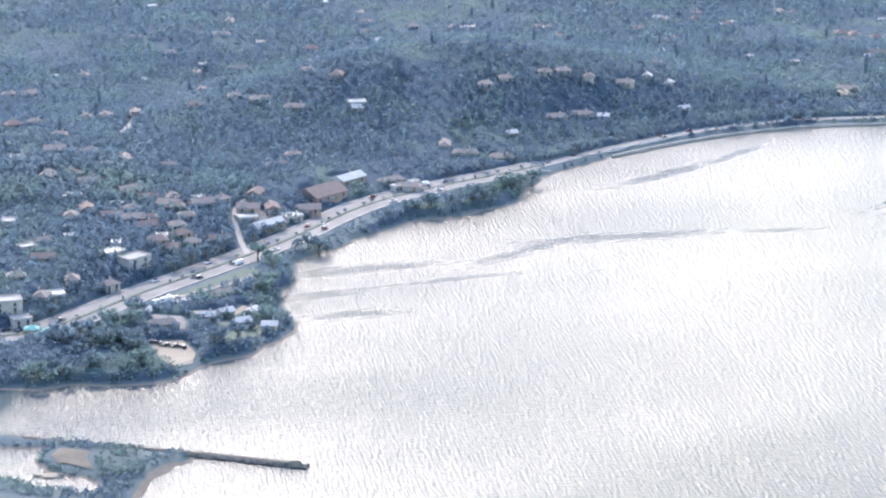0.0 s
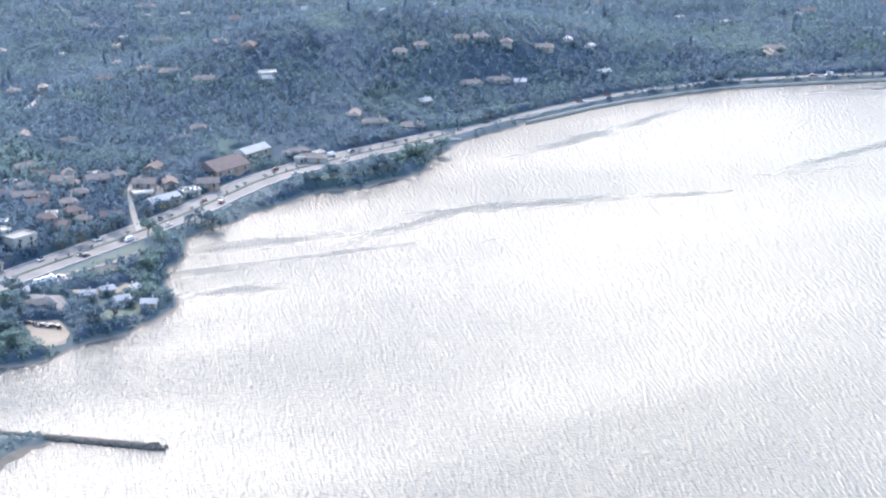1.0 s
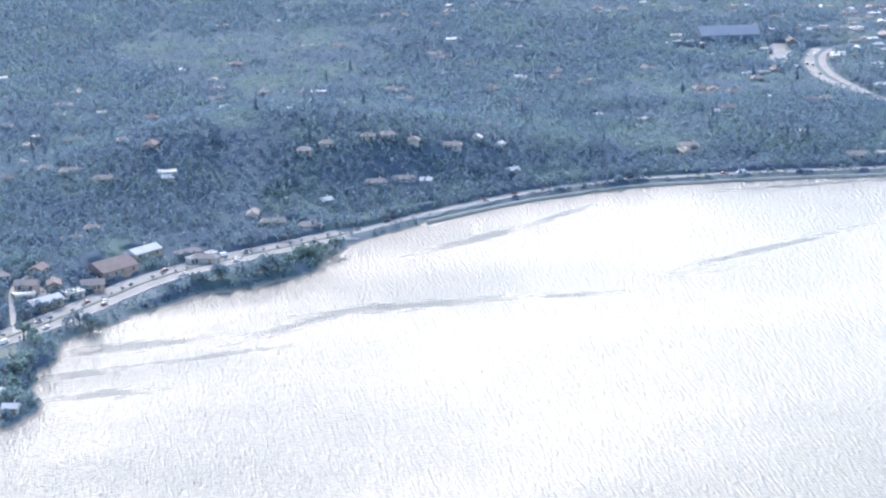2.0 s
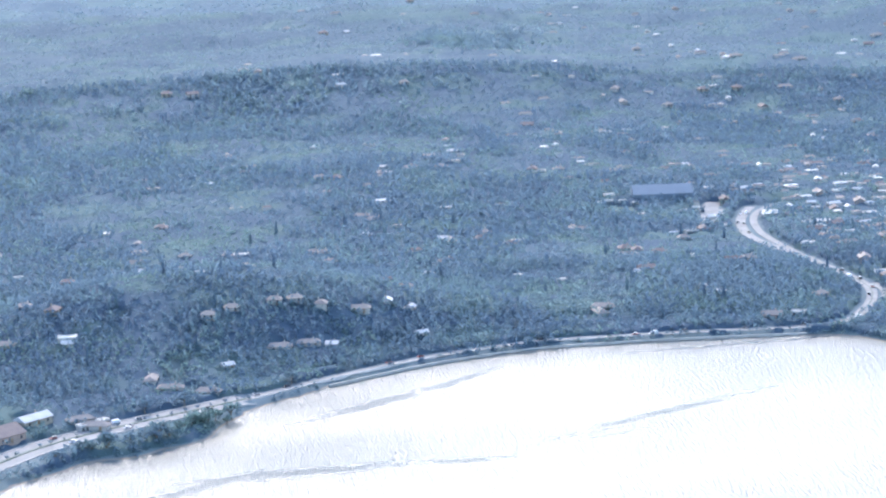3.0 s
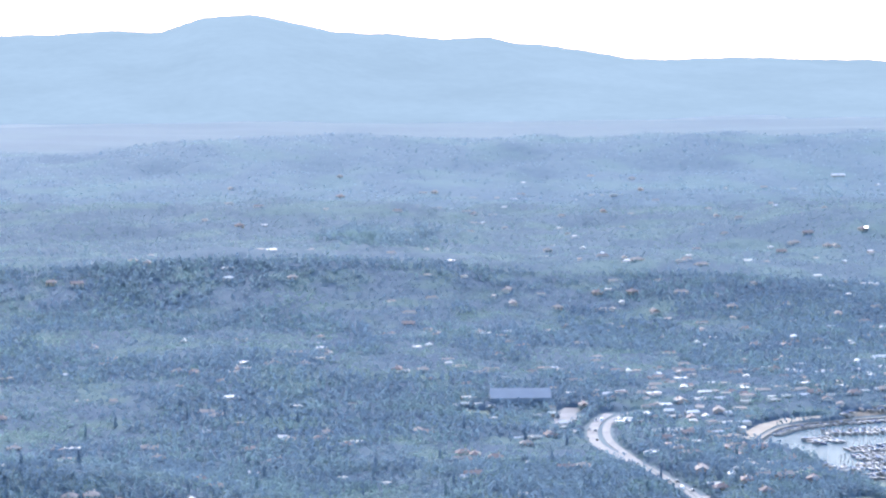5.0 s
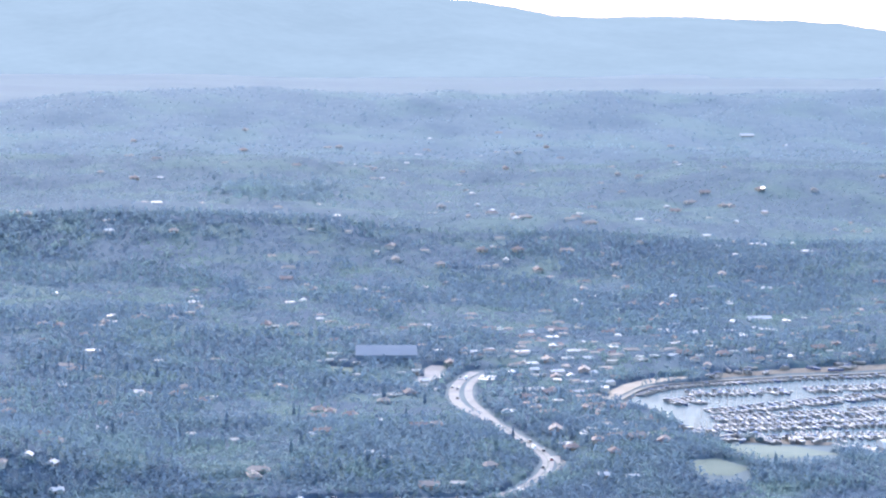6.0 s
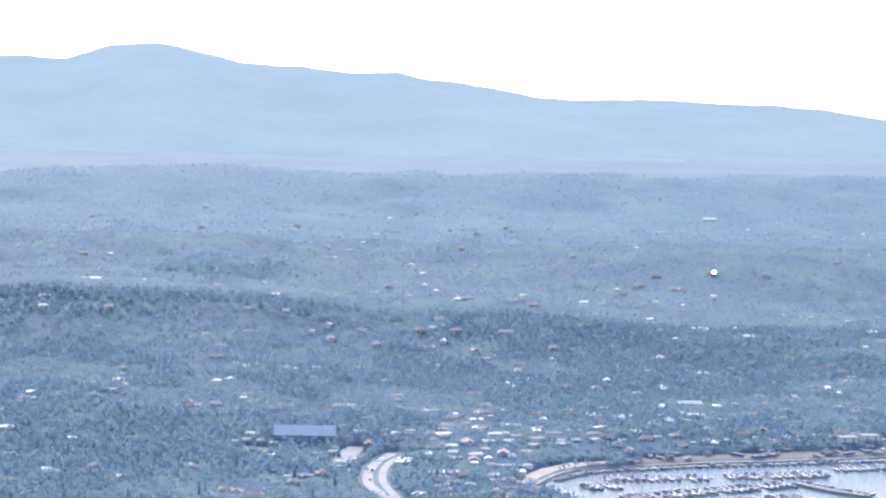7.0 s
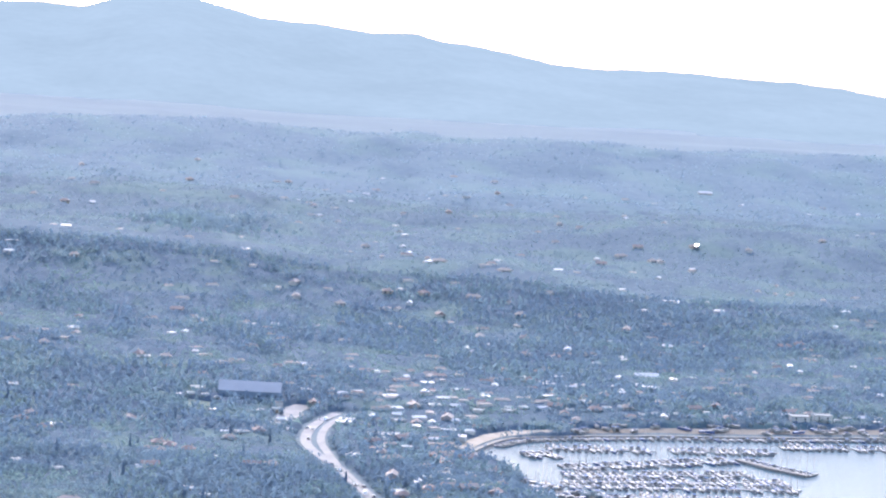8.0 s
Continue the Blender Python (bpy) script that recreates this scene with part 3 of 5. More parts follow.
def house(label, w, d, h, roof, wall_mat, roof_mat, storeys=2, category="house"):
    """A house round its own middle, front to -y; its walls reach into the slope below it."""
    h *= 0.82
    ob = thing("house" if category == "house" else "building", label, category, "houses among the trees")
    part("wall", boxes((-w / 2, -d / 2, -2.5, w / 2, d / 2, h)), wall_mat, ob)
    bm = bmesh.new()
    e, t = 0.35, 0.16
    if roof == "flat":
        box(bm, -w / 2 - 0.15, -d / 2 - 0.15, h, w / 2 + 0.15, d / 2 + 0.15, h + 0.25)
        for r in ((-w / 2 - 0.15, -d / 2 - 0.15, w / 2 + 0.15, -d / 2 + 0.1), (-w / 2 - 0.15, d / 2 - 0.1, w / 2 + 0.15, d / 2 + 0.15)):
            box(bm, r[0], r[1], h + 0.25, r[2], r[3], h + 0.6)
        for r in ((-w / 2 - 0.15, -d / 2 + 0.1, -w / 2 + 0.1, d / 2 - 0.1), (w / 2 - 0.1, -d / 2 + 0.1, w / 2 + 0.15, d / 2 - 0.1)):
            box(bm, r[0], r[1], h + 0.25, r[2], r[3], h + 0.6)
    else:
        rise = 0.24 * d + 0.25
        inset = d / 2 * 0.95 if roof == "hip" else 0.0
        low = [bm.verts.new(v) for v in ((-w / 2 - e, -d / 2 - e, h), (w / 2 + e, -d / 2 - e, h), (w / 2 + e, d / 2 + e, h), (-w / 2 - e, d / 2 + e, h))]
        mid = [bm.verts.new((v.co.x, v.co.y, h + t)) for v in low]
        top = [bm.verts.new((-w / 2 - e + inset, 0, h + t + rise)), bm.verts.new((w / 2 + e - inset, 0, h + t + rise))]
        bm.faces.new(low[::-1])
        for i in range(4):
            bm.faces.new((low[i], low[(i + 1) % 4], mid[(i + 1) % 4], mid[i]))
        bm.faces.new((mid[0], mid[1], top[1], top[0]))
        bm.faces.new((mid[2], mid[3], top[0], top[1]))
        bm.faces.new((mid[1], mid[2], top[1]))
        bm.faces.new((mid[3], mid[0], top[0]))
    roof_part = part("roof", bm, roof_mat, ob)
    if roof != "flat" and w < 12:
        part("chimney", boxes((w * 0.18, 0.25 * d - 0.2, h, w * 0.18 + 0.4, 0.25 * d + 0.2, h + 0.2 * d + 1.0)), wall_mat, roof_part)
    n = max(2, int(w / 3.4))
    pane = mesh_of("window", boxes((-0.32, -0.05, -0.45, 0.32, 0.05, 0.45), (-0.4, -0.09, -0.53, 0.4, 0.0, -0.45)), WINDOW)
    for s in range(storeys):
        z = (s + 0.55) * h / storeys
        for k in range(n):
            x = (k + 0.5) / n * w - w / 2
            for side, rz in ((-1, 0), (1, 180)):
                if s == 0 and k == n // 2 and side == -1:
                    part("door", boxes((x - 0.4, -d / 2 - 0.06, 0, x + 0.4, -d / 2 + 0.02, 1.5)), M["wood"], ob)
                    continue
                win = new("window", pane)
                win.parent, win.matrix_basis = ob, pose(x, side * (d / 2 + 0.03), z, 0, 0, rz)
    return ob


KINDS = [
    house("cream plastered house with a terracotta hip roof among trees", 5.4, 4.2, 2.7, "hip", M["wall_cream"], M["tile"]),
    house("white plastered house with a terracotta gable roof among trees", 6.2, 4.0, 2.6, "gable", M["wall_white"], M["tile"]),
    house("white house with a haze-greyed tan tiled hip roof", 4.8, 3.8, 2.6, "hip", M["wall_white"], M["tile_pale"]),
    house("faded pink house with a haze-greyed tan gable roof", 6.6, 4.4, 3.0, "gable", M["wall_pink"], M["tile_pale"]),
    house("white flat-roofed house with a low parapet", 5.0, 4.0, 2.7, "flat", M["wall_white"], M["concrete"]),
    house("long low white villa with a tan tiled roof", 8.2, 3.8, 1.9, "hip", M["wall_white"], M["tile_pale"], 1),
    house("small white cottage with a bright sheet roof", 3.8, 3.0, 1.8, "gable", M["wall_white"], M["sheet"], 1),
]
BRIGHT = house("low building with a bright white flat roof", 6.0, 4.2, 2.1, "flat", M["wall_white"], M["white_roof"], 1)
HUT = house("small white flat-roofed outbuilding among trees", 3.2, 2.5, 1.9, "flat", M["wall_white"], M["white_roof"], 1)
BLOCK = house("three-storey white apartment building with a flat roof", 8, 5.5, 5.0, "flat", M["wall_white"], M["concrete"], 3, "apartment building")
SHED = house("long grey storage shed with a galvanised sheet roof", 11, 5, 2.2, "gable", M["wall_cream"], M["sheet"], 1, "shed")
BARN = house("large warehouse with a haze-greyed terracotta roof beside the road", 14, 9.5, 2.6, "gable", M["wall_pink"], M["tile"], 1, "warehouse")
HALL = house("large bluish sheet-roofed hall beside the road junction", 26, 13, 5.0, "gable", M["sheet_blue"], M["sheet_blue"], 1, "hall")


def arched_hall(label, w, d, rise):
    """A barrel-vaulted hall on low walls, its ends closed."""
    ob = thing("boat_hall", label, "boat hall")
    part("wall", boxes((-w / 2, -d / 2, -1, w / 2, d / 2, 1.6)), M["hull"], ob)
    for name, grow_, mat in (("roof", 0.25, M["white_roof"]), ("end_wall", 0.0, M["sheet"])):
        bm = bmesh.new()
        ends = []
        for x in (-w / 2 - grow_, w / 2 + grow_):
            ends.append([bm.verts.new((x, math.cos(a) * (d / 2 + grow_), 1.6 + math.sin(a) * (rise + grow_))) for a in np.linspace(0, math.pi, 13)])
        for k in range(12):
            bm.faces.new((ends[0][k], ends[0][k + 1], ends[1][k + 1], ends[1][k]))
        for e in ends if name == "end_wall" else ():
            bm.faces.new(e)
        bmesh.ops.recalc_face_normals(bm, faces=bm.faces)
        part(name, bm, mat, ob)
    part("door", boxes((-1.4, -d / 2 - 0.08, 0, 1.4, -d / 2 - 0.002, 1.5)), M["sheet"], ob)
    return ob


HANGAR = arched_hall("pale arched boat hall on the marina apron", 8.5, 6.0, 2.4)

BUILT = [(-177, 611, 9), (-170, 609, 10)]


def settle(kind, x, y, turn, first=False):
    z = z_at(x, y)
    if z < 0.7:
        return None
    z += 1.0 if y > 1335 else 0.0
    BUILT.append((x, y, max(kind.get("span", 5.5), 5.5)))
    m = pose(x, y, z, 0, 0, turn)
    if first:
        kind.matrix_basis = m
        return kind
    return copy_thing(kind, m)


NEAR = [(-145, 724), (-139, 716), (-130, 718), (-123, 724), (-145, 701), (-137, 697), (-143, 681), (-136, 690), (-150, 712), (-156, 704), (-151, 731), (-134, 706),
        (-175, 634), (-175, 662), (-182, 645), (-180, 673), (-167, 647), (-157, 649), (-140, 679), (-133, 686), (-125, 692), (-137, 714), (-129, 718),
        (-115, 717), (-112, 732), (-96, 724), (-163, 740), (-176, 748), (-152, 763), (-163, 773), (-174, 775), (-186, 770), (-189, 819), (-182, 822), (-165, 828),
        (-158, 830), (-173, 796), (-193, 882), (-186, 882), (-186, 700), (-168, 705), (-150, 700)]
SLOPE = [(-123, 935), (-123, 887), (-127, 835), (-113, 839), (-104, 832), (-87, 851), (-77, 842), (-72, 821), (-93, 823), (-97, 781), (-103, 769), (-45, 796), (-39, 789),
         (-27, 787), (-62, 752), (-67, 759), (-25, 839), (-17, 844), (-2, 850), (5, 852), (14, 851), (27, 854), (38, 863), (46, 862), (-2, 827), (8, 831), (16, 832),
         (48, 846), (46, 890), (-20, 811), (116, 871)]
RISE = [(-107, 1025), (-77, 972), (-60, 970), (-31, 1014), (-14, 1010), (-48, 991), (-51, 1008), (-133, 966), (-112, 998), (-107, 941), (25, 1004), (25, 986), (79, 1019),
        (91, 1016), (101, 999), (133, 1035), (145, 983), (171, 1011), (72, 977), (62, 952), (46, 1069), (51, 1064), (-40, 1068), (45, 1038), (76, 1025), (94, 1030), (21, 1006),
        (136, 1032), (139, 921), (172, 998), (143, 969), (114, 866)]
INLAND = [(135, 1164), (147, 1163), (185, 1272), (164, 1269), (152, 1297), (34, 1155), (41, 1149), (62, 1150), (77, 1167), (92, 1168), (-6, 1235), (3, 1197), (104, 1243),
          (97, 1388), (78, 1759), (95, 1780), (10, 1431), (18, 1423), (-34, 1396), (-20, 1392), (322, 1246), (337, 1243), (312, 1163), (328, 1294), (306, 1300), (286, 1394),
          (266, 1391), (291, 1352), (238, 1353), (215, 1362), (215, 1387), (271, 1615), (295, 1622), (301, 1462), (338, 1454), (313, 1390), (334, 1353), (390, 1343)]
EAST = [(400, 1326), (467, 1308), (476, 1313), (460, 1615), (492, 1666), (528, 1661), (422, 1111), (430, 1109), (390, 1092), (389, 1116), (378, 1107), (340, 1122), (346, 1098),
        (331, 1091), (78, 2063), (170, 2122), (378, 1987), (354, 1892), (409, 2037), (429, 1837), (455, 1616), (455, 1668), (591, 1714), (416, 1581), (441, 1650),
        (242, 2049), (163, 2007), (77, 1755), (54, 1796)]
VILLAGE = [(243, 1055), (250, 1052), (257, 1056), (264, 1063), (233, 1065), (241, 1017), (228, 1002), (235, 1000), (252, 1085), (270, 1088), (238, 917), (230, 935),
           (231, 905), (240, 902), (242, 881), (254, 904), (263, 898), (249, 936), (242, 849), (233, 853), (192, 1036), (184, 1014), (177, 1008), (210, 1090),
           (149, 978), (156, 969), (142, 924), (166, 952), (196, 873), (182, 850), (172, 848), (292, 1080), (279, 1078)]
rng = random.Random(4)
first_used = set()
for place_list, kinds in ((NEAR, (0, 1, 2, 3, 4, 3)), (SLOPE, (0, 2, 2, 5, 5, 6)), (RISE, (0, 2, 5, 5, 6, 2)), (INLAND, (0, 1, 2, 5, 6)), (EAST, (0, 2, 5, 4, 1)), (VILLAGE, (0, 1, 2, 3, 4, 6))):
    for x, y in place_list:
        k = rng.choice(kinds)
        settle(KINDS[k], x, y, rng.choice((0, 0, 12, -15, 90, 75, 30)) + rng.uniform(-8, 8), k not in first_used)
        first_used.add(k)
for k, ob in enumerate(KINDS):
    if k not in first_used:
        settle(ob, -160 + 9 * k, 690, 0, True)
settle(BLOCK, -184, 625, 10, True)
for x, y, turn in ((-150, 664, 40), (422, 1096, 0), (433, 1100, 5)):
    settle(BLOCK, x, y, turn)
settle(BRIGHT, -102, 718, 30, True)
for x, y, turn in ((231, 1021, 8), (238, 1024, 5), (262, 1089, 0), (219, 979, 60), (231, 912, 10), (161, 1104, 4), (-152, 764, 5), (-156, 668, 40), (-172, 637, 10), (-72, 824, 0), (101, 1001, 0), (-168, 728, 10), (-116, 712, 20), (137, 1160, 0), (320, 1160, 0), (64, 1152, 0), (231, 1010, 20), (262, 1040, 0), (-8, 1012, 0), (188, 1268, 0)):
    settle(BRIGHT, x, y, turn)
for ob, x, y, turn in ((SHED, -81, 756, 44), (BARN, -91, 741, 42), (HALL, 183, 1098, -4), (HANGAR, 349, 902, 8)):
    BUILT.append((x, y, 16))
    settle(ob, x, y, turn, True)
for x, y, k, turn in ((-143, 609, 5, 10), (-122, 613, 6, 20), (-115, 609, 6, -10), (-126, 622, 6, 30), (-131, 617, 6, 5), (-119, 622, 6, 60), (-180, 619, 4, 20), (-148, 619, 6, 10), (-126, 639, 5, 40)):
    settle(KINDS[k], x, y, turn)
for x, y, turn in ((-110, 708, 40), (372, 1190, 4), (247, 1574, 3), (600, 2140, 0), (141, 2870, 0)):
    settle(SHED, x, y, turn)

settle(HUT, -130, 726, 20, True)
for x, y, turn in ((153, 1088, 90), (158, 1092, 0), (164, 1091, 5), (169, 1086, 80), (186, 1066, -15), (193, 1072, -15), (300, 926, -25), (305, 923, -25), (196, 1030, 30), (-66, 752, 40), (-60, 757, 40), (-98, 727, 40)):
    settle(HUT, x, y, turn)
for k in range(26):
    settle(rng.choice((HUT, HUT, KINDS[6], KINDS[1])), 292 + k * 7.4 + rng.uniform(-2, 2), 1084 + k * 1.0 + rng.uniform(-2, 9), rng.uniform(-20, 20))
# loose villages between the houses placed from the camera's view
FAR_HOUSES = []
for cx, cy, spread, count in ((280, 1110, 40, 18), (400, 1170, 50, 14), (240, 1130, 45, 14), (330, 1300, 70, 10), (480, 1250, 70, 8), (60, 1080, 70, 14), (200, 1200, 70, 12), (-120, 740, 40, 10), (-150, 690, 22, 8),
                              (-130, 960, 50, 5), (450, 1480, 100, 14), (250, 1480, 100, 12), (560, 1900, 150, 12), (250, 1950, 120, 8), (-30, 940, 70, 10),
                              (252, 1010, 18, 22), (252, 930, 18, 18), (250, 1060, 22, 16), (160, 890, 35, 4)):
    for _ in range(int(count * (1.4 if cy < 1100 else 3.2))):
        x, y = rng.gauss(cx, spread), rng.gauss(cy, spread)
        if all(math.hypot(x - a, y - b) > r * 1.05 for a, b, r in BUILT) and float(min(line_dist(np.array([x]), np.array([y]), r)[0] for r in (ROAD_COAST, ROAD_NORTH))) > 11 and float(shore(np.array([x]), np.array([y]))[0]) > 9:
            if y > 985:
                FAR_HOUSES.append((x, y))
            else:
                settle(rng.choice((*KINDS[:3], KINDS[5], HUT, HUT, HUT)), x, y, rng.choice((0, 10, 90, 30)) + rng.uniform(-15, 15))



def far_houses(points, seed):
    """Small gabled houses of the far villages, too many and too small to tell apart."""
    g = np.random.default_rng(seed)
    v, f, mats = [], [], []
    for x, y in points:
        w, d, h = g.uniform(1.6, 3.6), g.uniform(1.2, 2.0), g.uniform(1.3, 2.2)
        a = g.choice((0, 0.1, 0.3, 1.3)) + g.uniform(-0.2, 0.2)
        z, rise, k = z_at(x, y) + (1.0 if y > 1335 else 0.6), g.choice((0.15, 0.6, 0.8)), len(v)
        for px, py, pz in ((-w, -d, 0), (w, -d, 0), (w, d, 0), (-w, d, 0), (-w, -d, h), (w, -d, h), (w, d, h), (-w, d, h), (-w * 0.8, 0, h + rise), (w * 0.8, 0, h + rise)):
            v.append((x + px * math.cos(a) - py * math.sin(a), y + px * math.sin(a) + py * math.cos(a), z + pz))
        f += [[k + i for i in q] for q in ((0, 1, 5, 4), (1, 2, 6, 5), (2, 3, 7, 6), (3, 0, 4, 7), (4, 5, 9, 8), (6, 7, 8, 9), (5, 6, 9), (7, 4, 8))]
        mats += [0, 0, 0, 0] + [int(g.choice((1, 1, 2, 2, 2, 3, 4)))] * 4
    me = bpy.data.meshes.new("houses")
    me.from_pydata(v, [], f)
    for m in ("wall_white", "tile", "tile_pale", "sheet", "white_roof"):
        me.materials.append(M[m])
    me.polygons.foreach_set("material_index", mats)
    return tagged(new("houses", me), "small pale houses with tiled roofs scattered through far woods", "houses", kind="stuff")


far_houses(FAR_HOUSES, 8)

# ---- fields ----
FIELDS = [("sports_field", "mown green sports field beside the marina", [(289, 915), (316, 911), (327, 893), (306, 877), (294, 880), (286, 892)], "grass"),
          ("field", "pale green meadow ringed by trees", [(266, 873), (278, 878), (286, 862), (278, 853), (267, 855)], "grass"),
          ("parking_lot", "bare sandy parking lot by the shore", [(-147, 597), (-143.6, 601), (-138, 601.6), (-135, 591), (-136, 584), (-140, 580.6), (-144, 585), (-145, 594)], "sand"),
          ("apron", "pale concrete boatyard apron", [(328, 930), (352, 926), (359, 905), (362, 882), (345, 885), (335, 905)], "concrete"),
          ("hardstanding", "pale gravel hardstanding behind the marina quay", [(266, 1008), (273, 1024), (284, 1042), (297, 1052), (310, 1056), (308, 1062), (292, 1058), (278, 1046), (266, 1026), (260, 1010)], "sand"),
          ("boatyard", "dull gravel boatyard crowded with boats ashore", [(282, 947), (299, 935), (321, 927), (333, 920), (329, 913), (300, 920), (286, 928), (277, 940)], "mud"),
          ("boatyard", "gravel strip behind the marina quay with boats ashore", [(316, 1056), (353, 1066), (377, 1068), (422, 1076), (480, 1089), (478, 1099), (420, 1087), (370, 1079), (320, 1067)], "mud"),
          ("garden", "shabby green campsite lawn near the shore", [(-132.5, 607), (-124.6, 619), (-116, 612), (-118, 603), (-124, 601), (-129, 598)], "grass"),
          ("parking_lot", "grey asphalt parking lot among trees", [(-146, 619), (-138, 620), (-136.4, 614), (-137.7, 607), (-144, 608.7)], "asphalt"),
          ("parking_lot", "pale concrete pad beside the service lane", [(-149, 626), (-141, 630), (-133, 637), (-136, 640), (-144, 635.5), (-148.4, 631)], "concrete"),
          ("forecourt", "pale sandy path between campsite buildings", [(-135.7, 625), (-122.7, 628), (-121, 631.7), (-118, 628), (-126, 620.7), (-134, 621.7)], "sand"),
          ("plain", "broad fields on the far plain, tinted blue for haze", [(-300, 2590), (150, 2640), (700, 2660), (1100, 2640), (1300, 3100), (300, 3130), (-400, 3120)], "haze_fields"),
          ("mudflat", "brown sandy flat beside the lagoon", [(-168.4, 524.5), (-161, 521), (-162, 517), (-160.5, 509.5), (-168.5, 515), (-170, 520)], "mud"),
          ("beach", "curved sandy beach below the breakwater", [(-136, 516), (-143.4, 513.5), (-148.5, 506.5), (-152, 493), (-163, 466), (-161, 466), (-150.6, 493), (-147, 502), (-143, 508.5)], "mud"),
          ("forecourt", "pale concrete forecourt beside the junction", [(192, 1052), (198, 1056), (206, 1084), (210, 1092), (202, 1092), (194, 1074)], "asphalt"),
          ("forecourt", "pale concrete forecourt beside the carriageway", [(-117, 708), (-112, 722), (-106, 720), (-104, 712), (-110, 705)], "concrete"),
          ("forecourt", "pale concrete forecourt before the warehouse", [(-92, 727), (-84, 738), (-74, 744), (-70, 748), (-67, 746), (-78, 734), (-88, 722)], "concrete"),
          ("lawn", "walled green lawn beside low white buildings", [(155, 1070), (157, 1086), (167, 1084), (166, 1068)], "grass"),
          ("meadow", "green strip of grass between road and lane", [(-145, 637), (-117.5, 668), (-113, 666), (-118, 659.5), (-131, 648.5), (-141, 640)], "grass")]
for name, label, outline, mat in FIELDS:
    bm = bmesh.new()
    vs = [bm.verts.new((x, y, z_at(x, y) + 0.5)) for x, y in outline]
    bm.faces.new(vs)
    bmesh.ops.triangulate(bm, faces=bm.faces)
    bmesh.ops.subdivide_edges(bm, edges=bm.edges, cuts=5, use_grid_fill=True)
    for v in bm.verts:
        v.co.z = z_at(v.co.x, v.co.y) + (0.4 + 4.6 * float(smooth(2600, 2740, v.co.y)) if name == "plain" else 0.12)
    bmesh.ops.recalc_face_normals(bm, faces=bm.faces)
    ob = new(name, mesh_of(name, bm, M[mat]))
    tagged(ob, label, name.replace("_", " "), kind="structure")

# ---- woods ----
def open_ground(x, y, room=1.0, low=False, yard=1.0):
    """Where trees may stand: on land, off the roads, fields and houses."""
    s = shore(x, y)
    ok = s > (0.9 if low else 2.5)
    ok &= line_dist(x, y, ROAD_WEST) > 7.5 * room
    clear = (line_dist(x, y, [(a + 4, b - 7) for a, b in ROAD_WEST[3:]]) > 6.5 * room) & (line_dist(x, y, [(a + 1, b - 7) for a, b in ROAD_NORTH[4:]]) > 5.0)
    ok &= clear if not low else ~clear | (s < 9)
    ok &= line_dist(x, y, ROAD_DAM) > 3.4
    ok &= (line_dist(x, y, ROAD_NORTH) > 4.4) & (line_dist(x, y, ROAD_FORK) > 3.6)
    ok &= line_dist(x, y, SERVICE_LANE) > 2.4
    ok &= line_dist(x, y, [(190, 1040), (198, 1062), (205, 1078)]) > 5.0
    for path in LANES:
        ok &= line_dist(x, y, path) > 1.6
        ok &= line_dist(x, y, [(a, b - 3) for a, b in path]) > 1.8
    ok &= sdist(x, y, [(-152, 624), (-117, 652), (-109, 668), (-116, 672), (-145, 640)]) < 0
    for _, _, outline, _ in FIELDS:
        ok &= sdist(x, y, outline) < -1.5
    for name, _, outline, _ in FIELDS:
        for back in (7, 14) if name in ("sports_field", "field", "boatyard") else ():
            ok &= sdist(x, y, [(a, b - back) for a, b in outline]) < 0
    for a, b, r in BUILT if yard else ():
        r = r * yard
        ok &= (np.abs(x - a) > r * 0.55) | (y - b > r * 0.55) | (y - b < -r * 0.36)
    return ok


def scatter(seed, x0, x1, y0, y1, step, gap, gap_size, low=False):
    g = np.random.default_rng(seed)
    gx, gy = np.meshgrid(np.arange(x0, x1, step), np.arange(y0, y1, step))
    x = gx.ravel() + g.uniform(-0.5, 0.5, gx.size) * step
    y = gy.ravel() + g.uniform(-0.5, 0.5, gx.size) * step
    ok = (x > -228) & (x < 170 + 0.31 * y) & (swell(x, y, gap_size, seed) + 0.6 * swell(x, y, gap_size / 3, seed + 1) > gap)
    x, y = x[ok], y[ok]
    ok = open_ground(x, y, 1.0, low)
    return x[ok], y[ok], g


